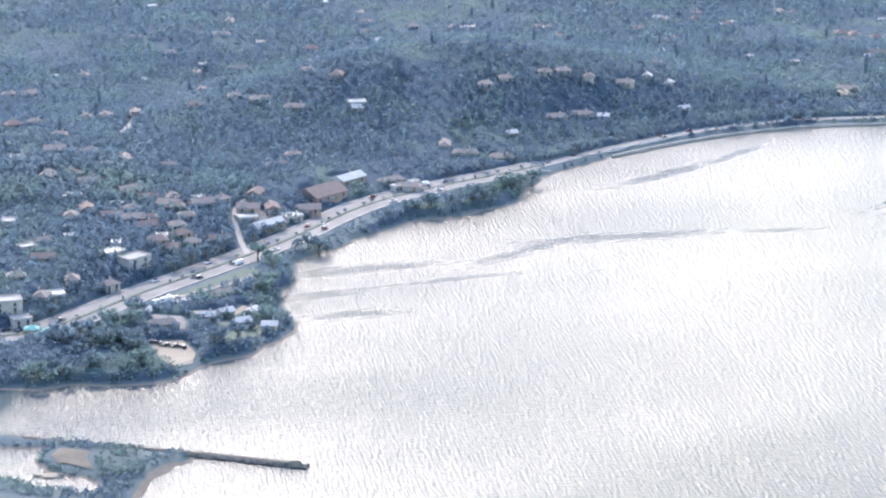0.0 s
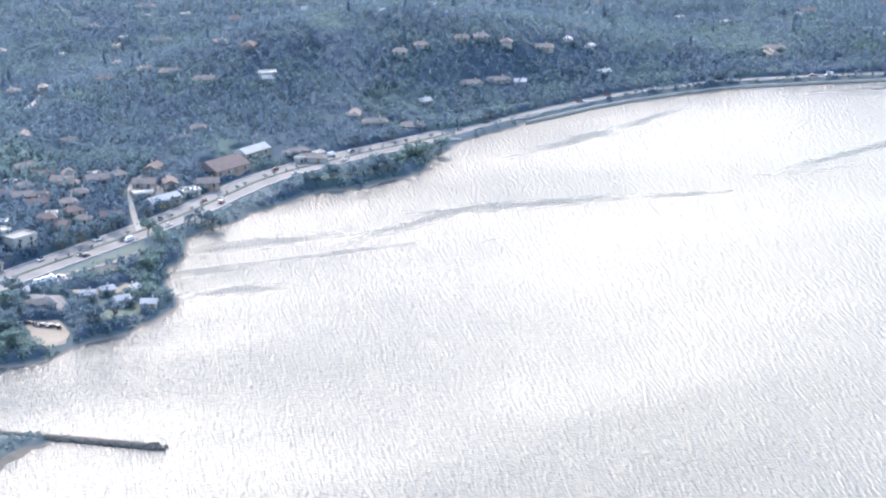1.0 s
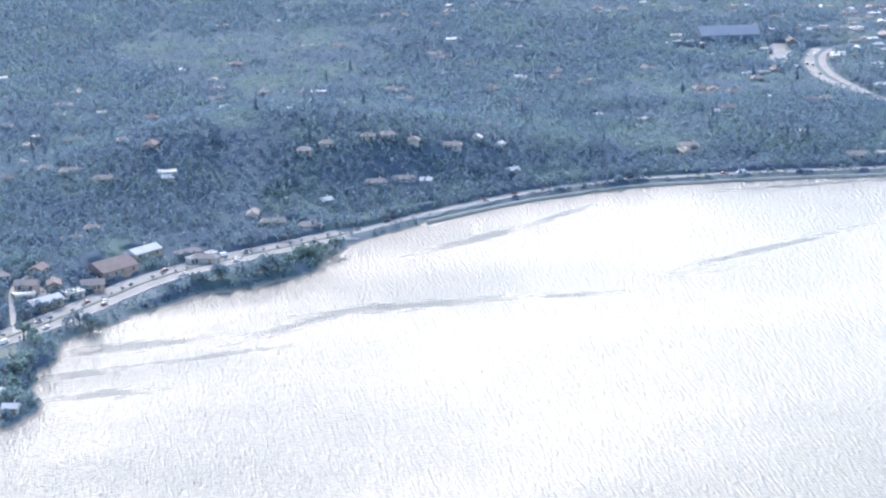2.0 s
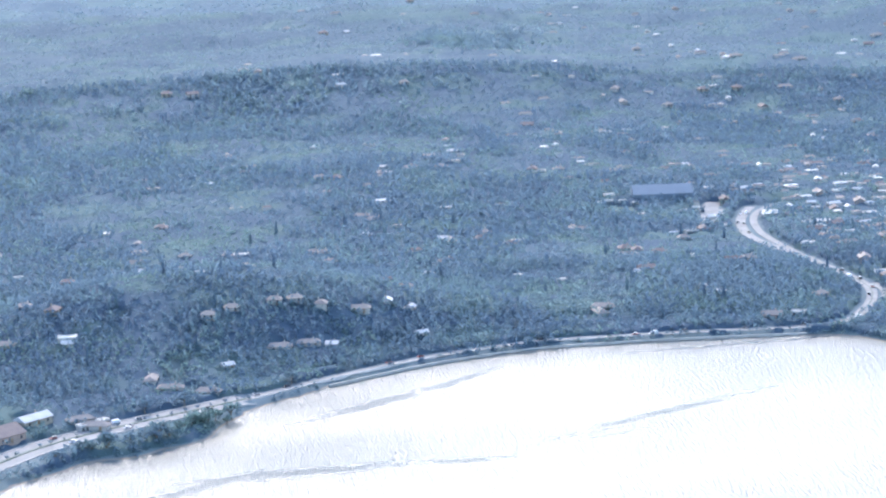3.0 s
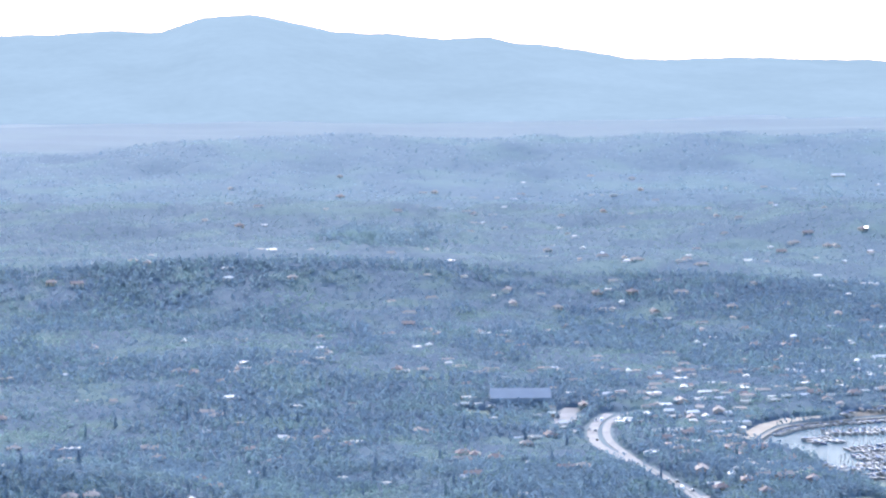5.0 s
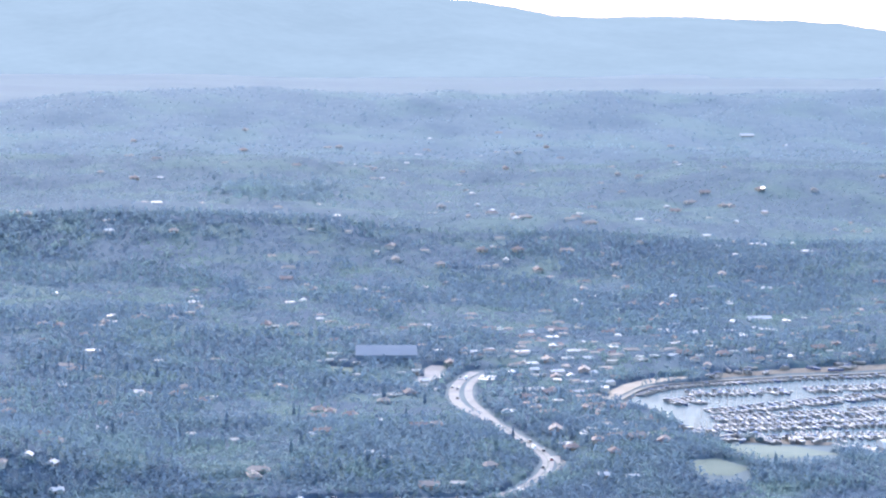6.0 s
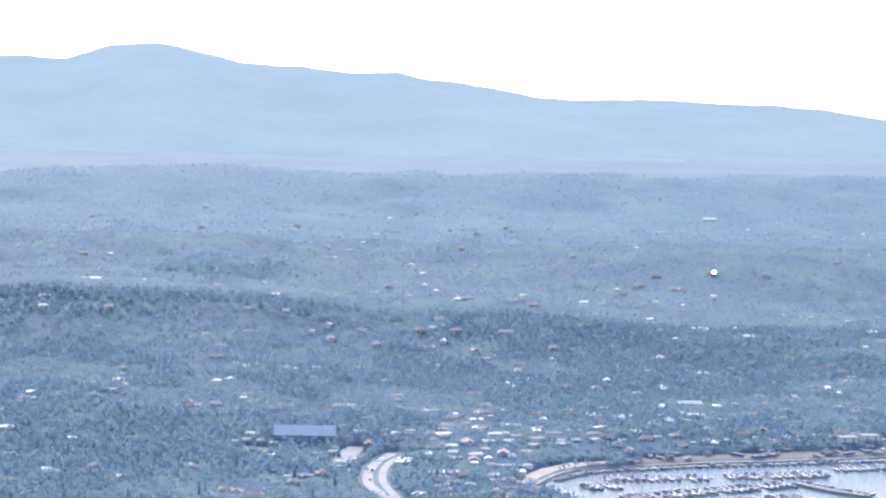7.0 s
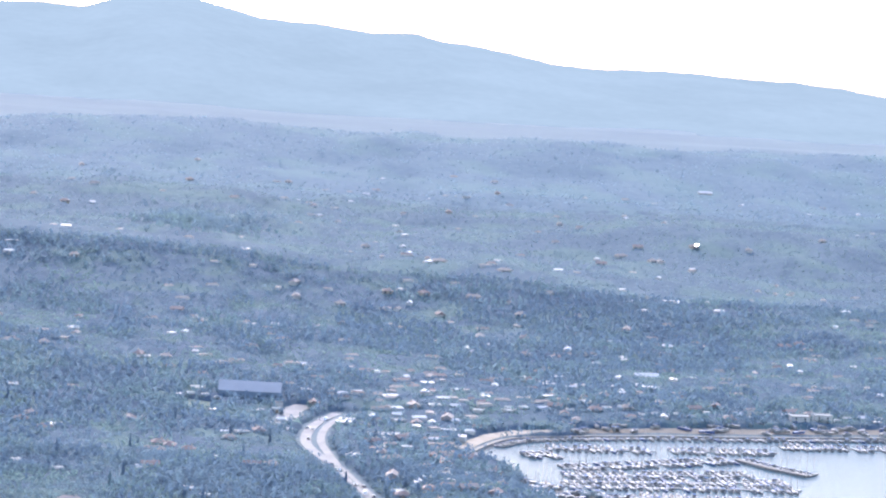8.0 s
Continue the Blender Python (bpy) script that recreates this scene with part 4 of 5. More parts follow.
def woods(name, label, seed, area, step, gap, gap_size, wide, tall, leaves, leaf, lie, mat, spots_=None):
    """Many crowns, each a loose cloud of leaf sprays that stand every way, denser towards its rim."""
    x, y, g = spots_ or scatter(seed, *area, step, gap, gap_size, name == "scrub")
    n = len(x)
    grown = g.uniform(0.65, 1.2, n) * np.where(g.uniform(0, 1, n) < 0.12, 1.4, 1.0)
    way = g.normal(size=(n, leaves, 3))
    way /= np.linalg.norm(way, axis=2, keepdims=True)
    way *= g.uniform(0.45, 1.0, (n, leaves, 1))
    mid = np.stack([x, y, height(x, y) + tall * 0.5 * grown], 1)[:, None, :] + way * np.stack([wide * grown / 2, wide * grown / 2, tall * grown / 2], 1)[:, None, :]
    a, b = g.normal(size=(2, n, leaves, 3))
    a[..., 2] *= lie
    b[..., 2] *= lie
    a /= np.linalg.norm(a, axis=2, keepdims=True)
    b -= a * (a * b).sum(2, keepdims=True)
    b /= np.linalg.norm(b, axis=2, keepdims=True)
    s = leaf * g.uniform(0.6, 1.25, (n, leaves, 1))
    corners = np.stack([mid - a * s * 0.6, mid + b * s * 0.42, mid + a * s * 0.6, mid - b * s * 0.38 + a * s * 0.1], 2)
    return tagged(raw(name, corners.reshape(-1, 3), np.arange(n * leaves * 4).reshape(-1, 4), mat), label, "woods", kind="stuff")


def soften(a):
    p = np.pad(a, 1, mode="edge")
    return (p[:-2, 1:-1] + p[2:, 1:-1] + p[1:-1, :-2] + p[1:-1, 2:] + 2 * a) / 6


def canopy(label, seed, area, step, tall, lumps, broad, yard, gap, gap_size, mat):
    """The closed top of a wood: crowns grown together, coming down to the ground at roads, fields and houses."""
    x0, x1, y0, y1 = area
    cx, cy = np.arange(x0, x1, step), np.arange(y0, y1, step)
    x, y = np.meshgrid(cx, cy)
    g = np.random.default_rng(seed)
    x, y = x + g.uniform(-0.3, 0.3, x.shape) * step, y + g.uniform(-0.3, 0.3, x.shape) * step
    wooded = open_ground(x, y, yard=yard) & (swell(x, y, gap_size, seed) + 0.6 * swell(x, y, gap_size / 3, seed + 1) > gap)
    edge = soften(wooded.astype(float)) * smooth(y0, y0 + 9, y)
    crowns = 1 + lumps * (0.6 * swell(x, y, step * 2.2, seed + 2) + broad * swell(x, y, step * 5, seed + 3)) + 0.3 * lumps * g.uniform(-1, 1, x.shape)
    z = height(x, y) + np.where(edge > 0.35, tall * crowns * edge, -0.6)
    i = (np.arange(len(cy) - 1)[:, None] * len(cx) + np.arange(len(cx) - 1)).ravel()
    faces = np.stack([i, i + 1, i + 1 + len(cx), i + len(cx)], 1)
    seen = (x.ravel()[i] < 175 + 0.31 * y.ravel()[i]) & (wooded.ravel()[faces].any(1))
    return tagged(raw("woods", np.stack([x.ravel(), y.ravel(), z.ravel()], 1), faces[seen], mat, True), label, "woods", kind="stuff")


canopy("closed canopy on the coastal slope, tinted blue for haze", 11, (-230, 430, 560, 970), 1.4, 1.5, 0.6, 0.4, 0.7, -1.0, 24, M["canopy"])
canopy("closed canopy behind the bay, tinted blue for haze", 12, (-230, 560, 952, 1440), 1.9, 1.8, 0.6, 0.4, 0.45, -1.3, 30, M["canopy"])
canopy("closed canopy of the hills inland, paled for haze", 13, (-230, 800, 1420, 1972), 2.4, 2.0, 0.6, 0.4, 0, -1.6, 50, M["mid_canopy"])
canopy("closed canopy of the far ridge, paled for haze", 14, (-260, 960, 1952, 2520), 4.2, 2.4, 0.5, 0.4, 0, -1.6, 90, M["far_canopy"])
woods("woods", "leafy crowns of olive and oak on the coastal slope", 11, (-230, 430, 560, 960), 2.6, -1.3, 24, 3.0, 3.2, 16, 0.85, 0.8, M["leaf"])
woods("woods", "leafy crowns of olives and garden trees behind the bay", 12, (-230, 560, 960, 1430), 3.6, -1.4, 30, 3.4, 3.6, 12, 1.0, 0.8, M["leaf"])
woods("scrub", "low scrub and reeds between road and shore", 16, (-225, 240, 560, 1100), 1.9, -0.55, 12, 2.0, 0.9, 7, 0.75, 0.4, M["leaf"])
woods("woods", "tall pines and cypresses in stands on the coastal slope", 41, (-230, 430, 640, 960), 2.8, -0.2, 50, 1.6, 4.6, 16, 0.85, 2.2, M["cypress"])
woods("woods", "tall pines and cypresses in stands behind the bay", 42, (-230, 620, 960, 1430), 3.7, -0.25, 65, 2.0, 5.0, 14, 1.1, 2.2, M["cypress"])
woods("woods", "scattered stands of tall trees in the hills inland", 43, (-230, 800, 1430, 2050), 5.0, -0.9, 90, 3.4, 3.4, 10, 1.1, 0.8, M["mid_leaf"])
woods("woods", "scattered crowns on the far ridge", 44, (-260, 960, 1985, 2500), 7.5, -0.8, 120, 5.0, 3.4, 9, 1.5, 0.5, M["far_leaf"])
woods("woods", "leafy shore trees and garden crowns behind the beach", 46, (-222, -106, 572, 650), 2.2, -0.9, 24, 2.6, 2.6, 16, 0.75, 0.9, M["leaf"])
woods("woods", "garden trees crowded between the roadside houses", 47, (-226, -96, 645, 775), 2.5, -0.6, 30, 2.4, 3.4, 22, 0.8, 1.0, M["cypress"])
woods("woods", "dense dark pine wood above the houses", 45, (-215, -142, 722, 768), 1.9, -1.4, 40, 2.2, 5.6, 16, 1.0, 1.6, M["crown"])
# taller woods on the crest and on the round hill inland
g = np.random.default_rng(19)
tall_x = np.concatenate([g.uniform(-150, 165, 1500), 165 + g.normal(0, 24, 900)])
tall_y = np.concatenate([g.uniform(1350, 1430, 1500), 1690 + g.normal(0, 40, 900)])
keep = open_ground(tall_x, tall_y, yard=0.8) & (swell(tall_x, tall_y, 30, 19) > -0.2)
keep &= (tall_y > 1500) | (g.uniform(0, 1, len(tall_x)) > smooth(40, 165, tall_x) + smooth(1400, 1350, tall_y) * 0.6)
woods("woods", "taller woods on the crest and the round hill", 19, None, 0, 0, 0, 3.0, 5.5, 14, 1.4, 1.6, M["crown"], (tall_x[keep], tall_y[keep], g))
# trees set on the camera side of the houses to hide their walls
g = np.random.default_rng(18)
yards = np.array([(a + g.uniform(-0.55, 0.55) * r, b - r * g.uniform(0.42, 0.62)) for a, b, r in BUILT for _ in range(4)])
yards = yards[np.array([min(float(line_dist(np.array([a]), np.array([b]), road)[0]) for road in (ROAD_WEST, ROAD_DAM, ROAD_NORTH)) > 6.5 and float(shore(np.array([a]), np.array([b]))[0]) > 3 for a, b in yards])]
woods("woods", "leafy trees set before the houses to hide their walls from view", 18, None, 0, 0, 0, 3.0, 3.0, 26, 0.8, 0.5, M["leaf"], (yards[:, 0], yards[:, 1], g))


# ---- single trees ----
def broadleaf(label, tall, seed, mat=None):
    r = random.Random(seed)
    ob = thing("tree", label, "tree", "trees by the shore")
    bm = bmesh.new()
    tube(bm, (0, 0, -0.6), (0.05 * tall, 0, 0.42 * tall), 0.05 * tall, 0.03 * tall, 7)
    tips = []
    for k in range(6):
        a = k * 1.05 + r.uniform(-0.3, 0.3)
        tip = (math.cos(a) * tall * r.uniform(0.18, 0.34), math.sin(a) * tall * r.uniform(0.18, 0.34), tall * r.uniform(0.55, 0.85))
        tube(bm, (0.04 * tall, 0, tall * r.uniform(0.3, 0.42)), tip, 0.022 * tall, 0.006 * tall, 5)
        tips.append(tip)
    part("trunk", bm, M["bark"], ob)
    bm = bmesh.new()
    for _ in range(170):
        tx, ty, tz = r.choice(tips)
        out = Vector((r.gauss(0, 1), r.gauss(0, 1), r.gauss(0, 0.8)))
        c = Vector((tx, ty, tz)) + out * tall * 0.085
        a = Vector((r.gauss(0, 1), r.gauss(0, 1), r.gauss(0, 0.6))).normalized() * tall * r.uniform(0.05, 0.1)
        b = a.cross(Vector((r.gauss(0, 1), r.gauss(0, 1), r.gauss(0, 1)))).normalized() * tall * r.uniform(0.04, 0.07)
        bm.faces.new([bm.verts.new(v) for v in (c - a, c + b, c + a, c - b)])
    part("crown", bm, mat or M["leaf"], ob)
    return ob


def cypress(label, tall, seed):
    r = random.Random(seed)
    ob = thing("cypress", label, "tree", "cypresses among the houses")
    part("trunk", tube(bmesh.new(), (0, 0, -0.5), (0, 0, 0.3 * tall), 0.02 * tall, 0.012 * tall, 6), M["bark"], ob)
    bm = bmesh.new()
    for k in range(22):
        u = k / 21
        wide = tall * (0.03 + 0.085 * math.sin(math.pi * min(1, u * 0.85 + 0.12)) ** 0.8) * (1 - 0.6 * u)
        made = bmesh.ops.create_icosphere(bm, subdivisions=1, radius=1, matrix=Matrix.Translation((r.gauss(0, 0.012) * tall, r.gauss(0, 0.012) * tall, tall * (0.1 + 0.86 * u))) @ Matrix.Diagonal((wide, wide, tall * 0.07, 1)))
        for v in made["verts"]:
            v.co += Vector((r.uniform(-1, 1), r.uniform(-1, 1), r.uniform(-1, 1))) * wide * 0.25
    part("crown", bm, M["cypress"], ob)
    return ob


TREES = [broadleaf("spreading grey-green shore tree with a loose crown", 5.0, 1), broadleaf("round dark oak with a dense crown near the water", 6.5, 2), broadleaf("low olive tree with a wide crown", 3.6, 3)]
SHRUBS = [broadleaf("low dense roadside shrub", 1.7, 6), broadleaf("small scrubby grey-green bush", 1.3, 7)]
CYPRESSES = [cypress("tall narrow dark cypress among the houses", 7.0, 4), cypress("slender dark cypress above the woods", 5.2, 5)]
spots = np.random.default_rng(21)


def plant(kinds, points):
    used = set()
    for i, (x, y) in enumerate(points):
        k = int(spots.integers(0, len(kinds)))
        m = pose(float(x), float(y), z_at(x, y), 0, 0, float(spots.uniform(0, 360)))
        if k in used:
            copy_thing(kinds[k], m)
        else:
            kinds[k].matrix_basis = m
            used.add(k)


# trees close to the waterline, along the carriageways and in the median
shore_trees = [(p.x - 5 + spots.uniform(-3, 2), p.y + 6 + spots.uniform(-3, 3)) for p, way in along(COAST[1:24], 4.2)]
verge = [(p.x + way.y * o + spots.uniform(-0.5, 0.5), p.y - way.x * o) for o in (-6.6,) for p, way in along(ROAD_WEST[2:], 7.5)]
dam = [(p.x + way.y * o + spots.uniform(-2, 2), p.y - way.x * o) for o in (-3.0, 3.4) for p, way in along(ROAD_DAM, 4.5) if spots.uniform() < 0.75]
median = [(p.x + spots.uniform(-0.2, 0.2), p.y) for p, way in along(ROAD_WEST[2:], 5) if spots.uniform() < 0.6]
grove = [(-160 + spots.uniform(-13, 12), 607 + spots.uniform(-17, 15)) for _ in range(60)]
spit_bush = [(-153 + spots.uniform(-6, 5), 512 + spots.uniform(-12, 8)) for _ in range(14)]
taken = np.array([q for q in shore_trees + verge + grove if z_at(*q) > 0.8])
ok = open_ground(taken[:, 0], taken[:, 1], 0.9)
plant(TREES, list(taken[ok]) + [(-44 + k * 2.1 + spots.uniform(-1, 1), 733 + k * 2.2 + spots.uniform(-1.5, 2)) for k in range(12)]
      + [(-98 + spots.uniform(-5, 5), 686 + spots.uniform(-2, 3)) for _ in range(7)] + [(-113 + spots.uniform(-2, 2), 675 + spots.uniform(-2, 2)) for _ in range(3)])
plant(SHRUBS, [q for q in dam + spit_bush + median if z_at(*q) > 0.6])
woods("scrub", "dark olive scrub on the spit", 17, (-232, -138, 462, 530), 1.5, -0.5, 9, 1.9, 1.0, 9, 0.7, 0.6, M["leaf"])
cx_, cy_, _ = scatter(31, -215, 430, 690, 1250, 30, -0.2, 90)
plant(CYPRESSES, list(zip(cx_, cy_))[:110])


# ---- breakwater ----
PIER = [(-215, 547), (-182, 536), (-169, 531), (-156, 526), (-143, 521), (-130.5, 516), (-112.5, 508)]
pier = thing("breakwater", "long dark stone breakwater reaching into the bright water", "breakwater", kind="structure")
part("core", strip(PIER, 0, 1.5, 0.8, thick=4.0, fixed=0.0), M["rock"], pier)
part("deck", strip(PIER, -0.1, 0.8, 0.95, thick=0.3, fixed=0.0), M["rock"], pier, "narrow dark walkway")
part("head", boxes((-116.5, 508.9, 0.6, -114, 509.6, 1.35), (-117.2, 508.9, 0.6, -116.5, 509.4, 1.15), bevel=0.08), M["rock"], pier, "dark stone hut wall at the seaward end")
rng = random.Random(9)
stones = []
for k in range(5):
    bm = bmesh.new()
    bmesh.ops.create_icosphere(bm, subdivisions=1, radius=0.5)
    for v in bm.verts:
        v.co *= rng.uniform(0.7, 1.2)
    stones.append(mesh_of("boulder", bm, M["rock"]))
for p, way in along(PIER, 0.75):
    for side in (-1, 1):
        q = p + Vector((way.y, -way.x, 0)) * side * rng.uniform(0.6, 1.35)
        b = new("boulder", rng.choice(stones))
        b.parent, b.matrix_basis = pier, pose(q.x, q.y, rng.uniform(-0.1, 0.5), rng.uniform(0, 360), rng.uniform(0, 360), 0)

# sand bars in the lagoon
for cx, cy, w, d in ((-170, 509.5, 3.2, 1.6), (-176, 500, 4, 1.6)):
    bm = bmesh.new()
    bmesh.ops.create_circle(bm, cap_ends=True, segments=28, radius=1)
    for v in bm.verts:
        a = math.atan2(v.co.y, v.co.x)
        k = 1 + 0.22 * math.sin(3 * a + cx) + 0.13 * math.sin(5 * a)
        v.co = Vector((cx + v.co.x * w * k, cy + v.co.y * d * k, 0.12))
    made = bmesh.ops.extrude_face_region(bm, geom=bm.faces[:])
    for v in made["geom"]:
        if isinstance(v, bmesh.types.BMVert):
            v.co = Vector((cx + (v.co.x - cx) * 0.8, cy + (v.co.y - cy) * 0.8, 0.4))
    tagged(new("sand_bar", mesh_of("sand_bar", bm, M["sand"])), "low brown sand bar in the lagoon", "sand bar", kind="structure")


# ---- marina ----
def boat_hull(length, beam, deep):
    bm = bmesh.new()
    rings = []
    for u, w, lift in ((0, 0.8, 0), (0.35, 1.0, 0), (0.7, 0.72, 0.06), (0.92, 0.25, 0.16), (1.0, 0.03, 0.2)):
        x = (u - 0.5) * length
        rings.append([bm.verts.new((x, s * beam / 2 * w, z)) for s, z in ((-1, deep + lift), (-0.7, -0.25), (0.7, -0.25), (1, deep + lift))])
    for a, b in zip(rings, rings[1:]):
        for i in range(4):
            bm.faces.new((a[i], a[(i + 1) % 4], b[(i + 1) % 4], b[i]))
    bm.faces.new(rings[0][::-1])
    bm.faces.new(rings[-1])
    bmesh.ops.recalc_face_normals(bm, faces=bm.faces)
    return bm


def sailing_boat(label, length, hull):
    ob = thing("sailing_boat", label, "sailing boat", "boats in the marina")
    part("hull", boat_hull(length, length * 0.3, 0.62), hull, ob)
    part("cabin", boxes((-0.1 * length, -0.09 * length, 0.6, 0.24 * length, 0.09 * length, 0.95), bevel=0.08), M["hull"], ob)
    mast = part("mast", tube(bmesh.new(), (0.1 * length, 0, 0.6), (0.1 * length, 0, 1.15 * length), 0.05, 0.035, 5), M["mast"], ob)
    part("boom", tube(bmesh.new(), (0.1 * length, 0, 1.25), (-0.32 * length, 0, 1.3), 0.13, 0.11, 5), M["canvas"], mast, "boom with a furled sail under a blue cover")
    return ob


def motor_boat(label, length, hull):
    ob = thing("motor_boat", label, "motor boat", "boats in the marina")
    part("hull", boat_hull(length, length * 0.33, 0.75), hull, ob)
    cabin = part("cabin", boxes((-0.18 * length, -0.12 * length, 0.7, 0.16 * length, 0.12 * length, 1.35), bevel=0.1), M["hull"], ob)
    part("windscreen", boxes((0.16 * length, -0.11 * length, 0.85, 0.19 * length, 0.11 * length, 1.25)), M["glass"], cabin)
    part("canopy", boxes((-0.34 * length, -0.12 * length, 1.5, 0.02 * length, 0.12 * length, 1.58)), M["canvas"], ob)
    for x, y in ((-0.33, -0.11), (-0.33, 0.11), (0, -0.11), (0, 0.11)):
        part("pole", tube(bmesh.new(), (x * length, y * length, 0.7), (x * length, y * length, 1.52), 0.03, 0.03, 4), M["mast"], ob)
    return ob


BOATS = [sailing_boat("white sailing boat with bare mast moored at a pontoon", 6.2, M["hull"]), sailing_boat("navy sailing boat with bare mast moored at a pontoon", 6.8, M["hull_blue"]),
         motor_boat("white motor boat with a blue canopy", 5.2, M["hull"]), sailing_boat("large white sailing yacht with a tall mast", 8.0, M["hull"])]
used = set()
rng = random.Random(12)


def moor(x, y, z, turn):
    k = rng.choice((0, 0, 0, 1, 2, 2, 3))
    m = pose(x, y, z, 0, 0, turn)
    if k in used:
        copy_thing(BOATS[k], m)
    else:
        used.add(k)
        BOATS[k].matrix_basis = m


ROWS_OF_BERTHS = [((300, 1027), (346, 1029)), ((352, 1031), (398, 1036)), ((289, 1008), (303, 1013)), ((301, 985), (376, 1015)), ((299, 971), (377, 986)), ((297, 961), (388, 972)),
                  ((289, 951), (389, 959)), ((322, 936), (379, 933)), ((402, 1050), (470, 1054))]
for (ax, ay), (bx, by) in ROWS_OF_BERTHS:
    a, b = Vector((ax, ay, 0)), Vector((bx, by, 0))
    way = (b - a).normalized()
    turn = math.degrees(math.atan2(way.y, way.x))
    ob = thing("pontoon", "long grey floating pontoon with moored boats", "pontoon", "pontoons of the marina")
    ob.matrix_basis = pose(a.x, a.y, 0, 0, 0, turn)
    d = (b - a).length
    part("deck", boxes((0, -0.6, 0.15, d, 0.6, 0.5), bevel=0.04), M["concrete"], ob)
    for k in range(int(d / 12) + 1):
        part("pile", tube(bmesh.new(), (k * 12 + 0.5, 0.75, -3), (k * 12 + 0.5, 0.75, 1.6), 0.12, 0.12, 6), M["wood"], ob)
    k = 1.5
    while k < d - 1:
        for side in (-1, 1):
            if rng.random() < 0.88:
                q = a + way * (k + rng.uniform(-0.2, 0.2)) + Vector((-way.y, way.x, 0)) * side * 4.4
                moor(q.x, q.y, 0.0, turn + (90 if side > 0 else -90) + rng.uniform(-3, 3))
        k += rng.uniform(2.6, 3.2)
jetty = thing("jetty", "dark stone jetty with moored boats", "jetty", kind="structure")
part("core", strip([(377, 1016), (385.5, 1001), (400, 986)], 0, 3.0, 1.0, thick=4, fixed=0.0), M["rock"], jetty)
for p, way in along([(377, 1016), (385.5, 1001), (400, 986)], 3.2):
    q = p + Vector((-way.y, way.x, 0)) * 5
    moor(q.x, q.y, 0, math.degrees(math.atan2(way.y, way.x)) + 90)
# boats on the quay and ashore
for p, way in along([(281, 1026), (290, 1037), (303, 1044), (328, 1050), (353, 1056), (377, 1058), (422, 1066), (470, 1076)], 3.3):
    moor(p.x, p.y, 0, -90 + math.degrees(math.atan2(way.y, way.x)))
quay = thing("quay", "grey stone quay along the marina basin", "quay", kind="structure")
part("wall", strip([(266, 1004), (273, 1020), (285, 1040), (298, 1048), (314, 1052), (353, 1062), (377, 1064), (422, 1072), (500, 1088)], 0, 2.0, 1.1, thick=3.5, fixed=0.0), M["rock"], quay)
for _ in range(190):
    x, y = rng.choice(((rng.uniform(279, 335), rng.uniform(916, 948)), (rng.uniform(312, 470), rng.uniform(1056, 1094))))
    if 0.9 < z_at(x, y) < 3:
        moor(x, y, z_at(x, y) + 0.75, rng.uniform(0, 360))


# ---- vehicles ----
def car(label, paint, length=2.5, tall=0.85, category="car"):
    ob = thing(category, label, category, "vehicles on the roads")
    w = 1.05
    part("body", boxes((-length / 2, -w / 2, 0.18, length / 2, w / 2, 0.5), bevel=0.07), paint, ob)
    part("cabin", boxes((-length * 0.32, -w * 0.44, 0.5, length * (0.2 if category == "car" else 0.42), w * 0.44, tall), bevel=0.09), M["glass"] if category == "car" else paint, ob)
    for x in (-0.32, 0.32):
        for y in (-1, 1):
            part("wheel", tube(bmesh.new(), (x * length, y * w * 0.5 - 0.06, 0.2), (x * length, y * w * 0.5 + 0.06, 0.2), 0.2, 0.2, 8), M["tyre"], ob)
    return ob


CARS = [car("white car on the asphalt", M["car_white"]), car("silver car on the asphalt", M["car_grey"]), car("dark car on the asphalt", M["car_dark"]), car("red car on the asphalt", M["car_red"]),
        car("white van on the asphalt", M["car_white"], 3.2, 1.3, "van")]
used_cars = set()


def park(x, y, turn):
    k = rng.choice((0, 0, 1, 1, 2, 2, 3, 4))
    m = pose(x, y, z_at(x, y) + 0.16, 0, 0, turn)
    if k in used_cars:
        copy_thing(CARS[k], m)
    else:
        used_cars.add(k)
        CARS[k].matrix_basis = m


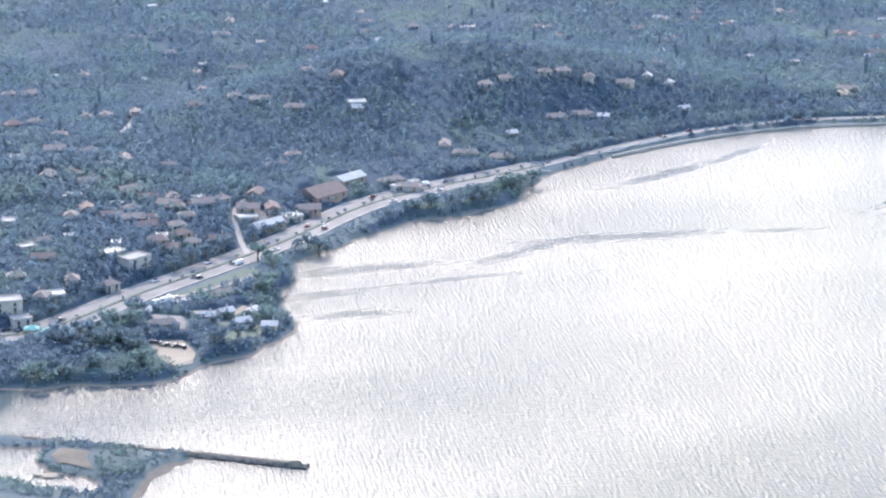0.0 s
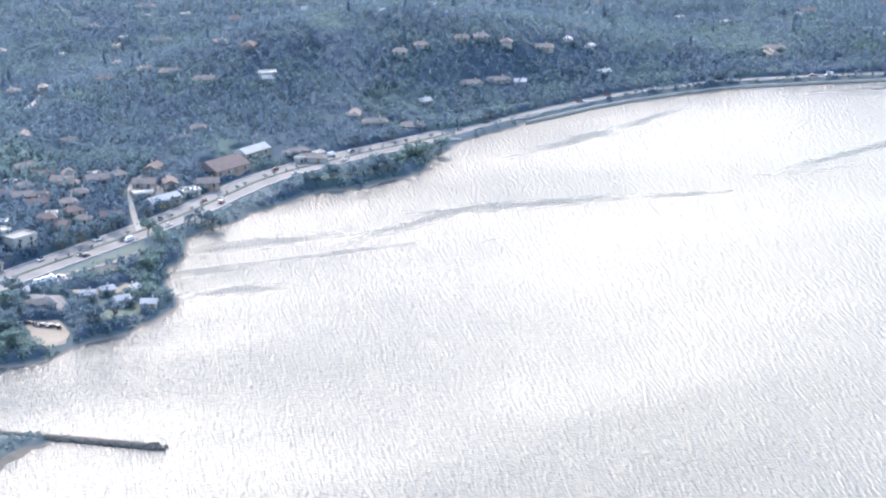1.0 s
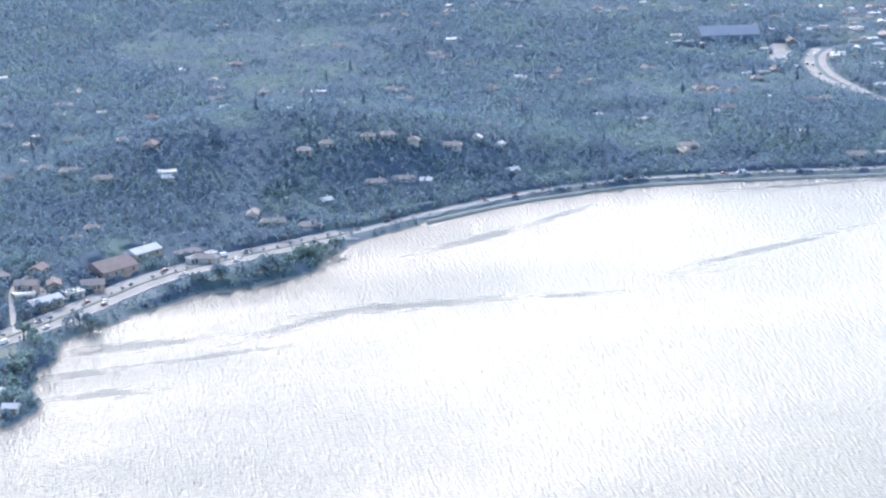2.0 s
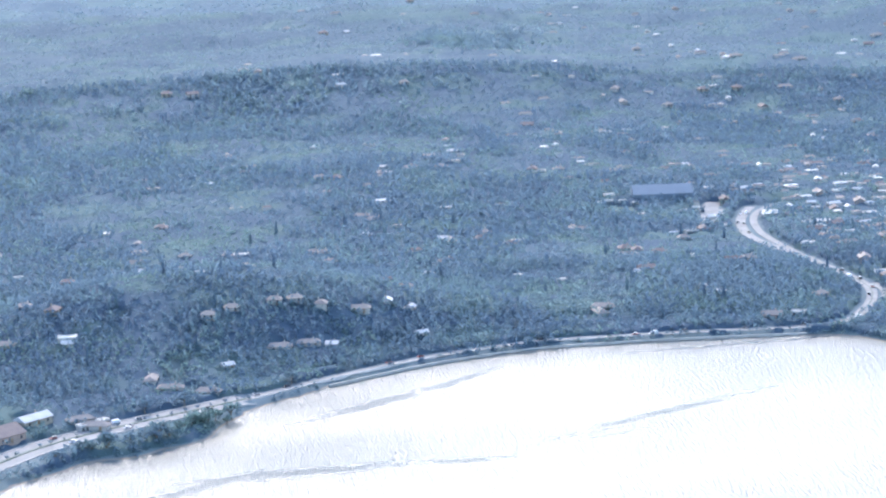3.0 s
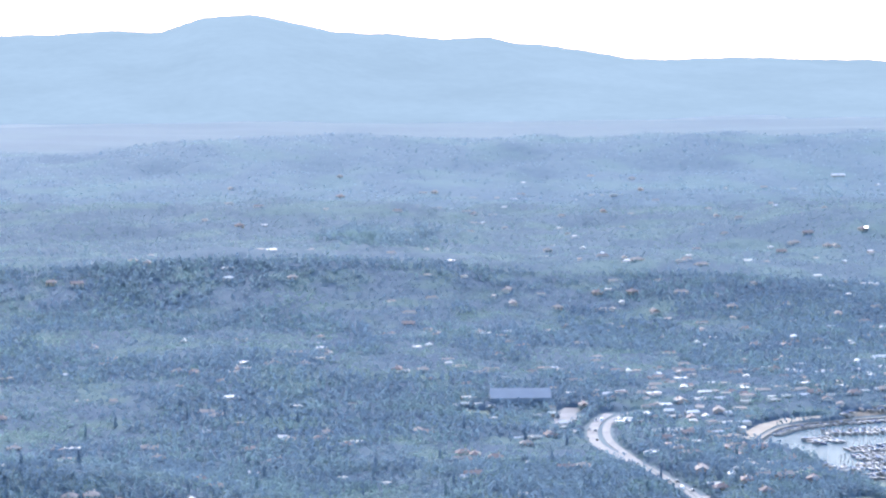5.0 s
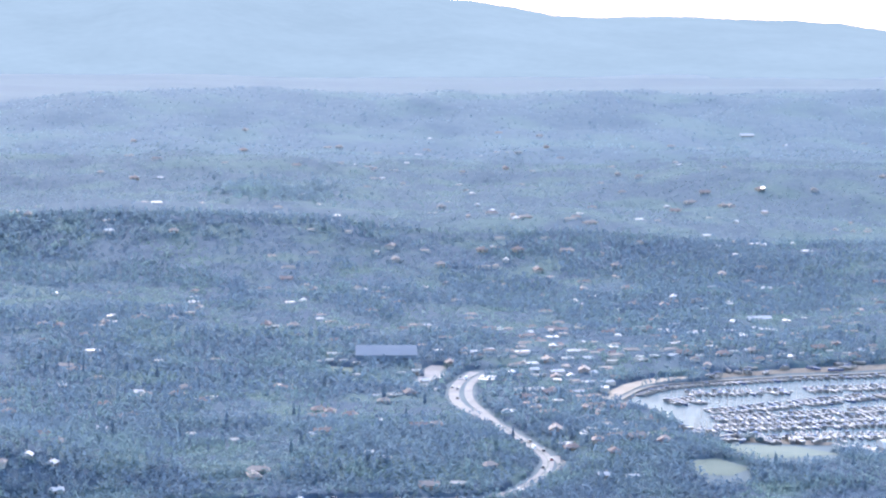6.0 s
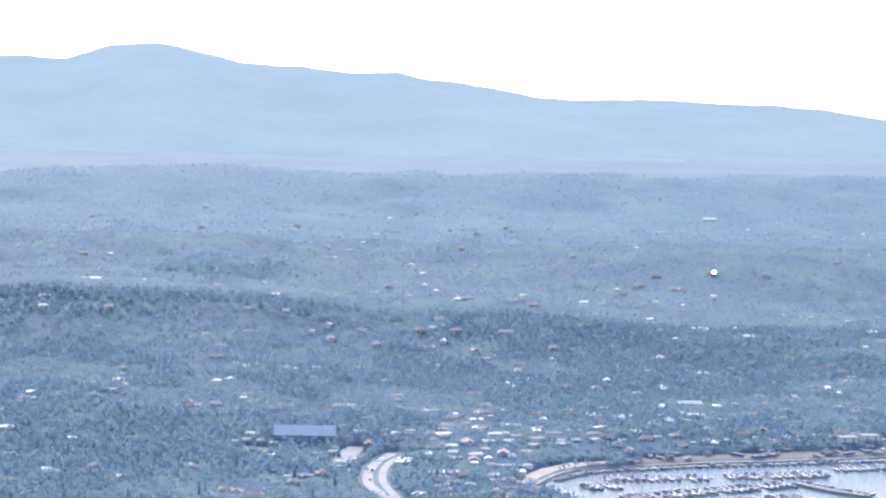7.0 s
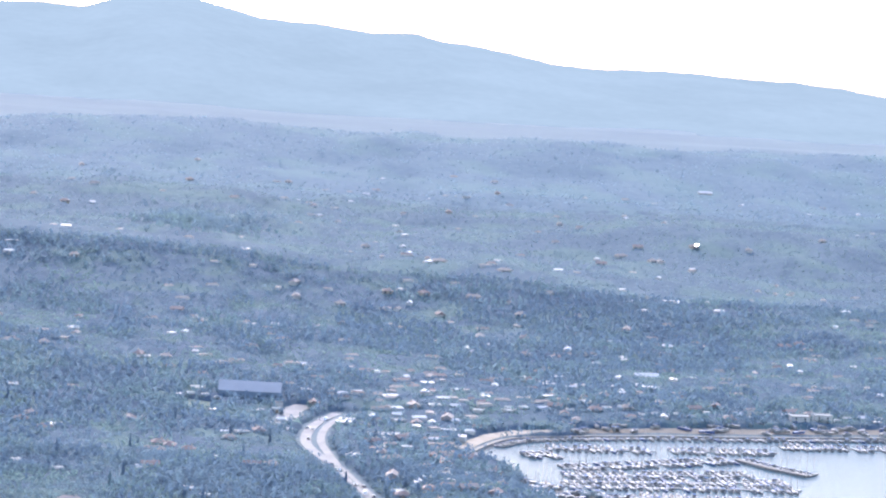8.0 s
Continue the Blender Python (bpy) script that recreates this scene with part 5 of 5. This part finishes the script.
for line, lanes_, gap in ((ROAD_WEST, (-4.0, -2.2, 2.2, 4.0), 22), (ROAD_DAM, (-1.1, 1.1), 15), (ROAD_NORTH, (-1.2, 1.2), 14)):
    for o in lanes_:
        for p, way in along(line, gap):
            if rng.random() < 0.42:
                s = rng.uniform(-6, 6)
                park(p.x + way.y * o + way.x * s, p.y - way.x * o + way.y * s, math.degrees(math.atan2(way.y, way.x)) + (180 if o < 0 else 0))
for x0, y0, dx, dy, n in ((-146, 599, 2.0, -0.9, 6), (-150, 629, 1.9, 1.5, 8), (194, 1046, 1.0, 2.2, 10), (-104, 716, 1.6, 1.9, 8), (340, 924, 1.4, -2.6, 9)):
    for k in range(n):
        if rng.random() < 0.8:
            park(x0 + dx * k, y0 + dy * k, rng.choice((20, 110, 200)))


# ---- beach pavilions ----
def pavilion(label):
    ob = thing("pavilion", label, "pavilion", "pavilions by the river mouth")
    bm = bmesh.new()
    low = [bm.verts.new(v) for v in ((-2, -1.7, 1.5), (2, -1.7, 1.5), (2, 1.7, 1.5), (-2, 1.7, 1.5))]
    eave = [bm.verts.new((v.co.x, v.co.y, 1.62)) for v in low]
    top = bm.verts.new((0, 0, 2.5))
    bm.faces.new(low[::-1])
    for i in range(4):
        bm.faces.new((low[i], low[(i + 1) % 4], eave[(i + 1) % 4], eave[i]))
        bm.faces.new((eave[i], eave[(i + 1) % 4], top))
    part("roof", bm, M["awning"], ob, "blue-green cloth roof")
    for x in (-1.8, 1.8):
        for y in (-1.5, 1.5):
            part("post", tube(bmesh.new(), (x, y, -0.5), (x, y, 1.52), 0.07, 0.07, 6), M["wood"], ob)
    return ob


first = pavilion("open pavilion with a blue-green cloth roof among trees")
for k, (x, y) in enumerate(((-177, 612), (-172, 610), (-168, 608), (-174, 607))):
    m = pose(x, y, z_at(x, y), 0, 0, 12 * k)
    if k:
        copy_thing(first, m)
    else:
        first.matrix_basis = m

# ---- mirror plate added on the hillside to throw a sun glint ----
# Tilted midway between the sun and the camera late in its path.
panel_up = (sun_way + Vector((-0.222, -0.969, 0.104))).normalized()
px_, py_ = 493, 1662
solar = thing("solar_panel", "mirror plate added on the hillside, tilted to glint at the camera", "solar panel")
solar.matrix_basis = pose(px_, py_, z_at(px_, py_))
turn_ = panel_up.to_track_quat("Z", "Y").to_matrix().to_4x4()
bm = boxes((-1.3, -0.8, -0.05, 1.3, 0.8, 0.05))
bm.transform(Matrix.Translation((0, 0, 5.0)) @ turn_)
part("panel", bm, M["panel"], solar)
for x in (-0.9, 0.9):
    part("leg", tube(bmesh.new(), (x, 0, -0.5), (x, 0, 4.4), 0.12, 0.12, 6), M["mast"], solar)
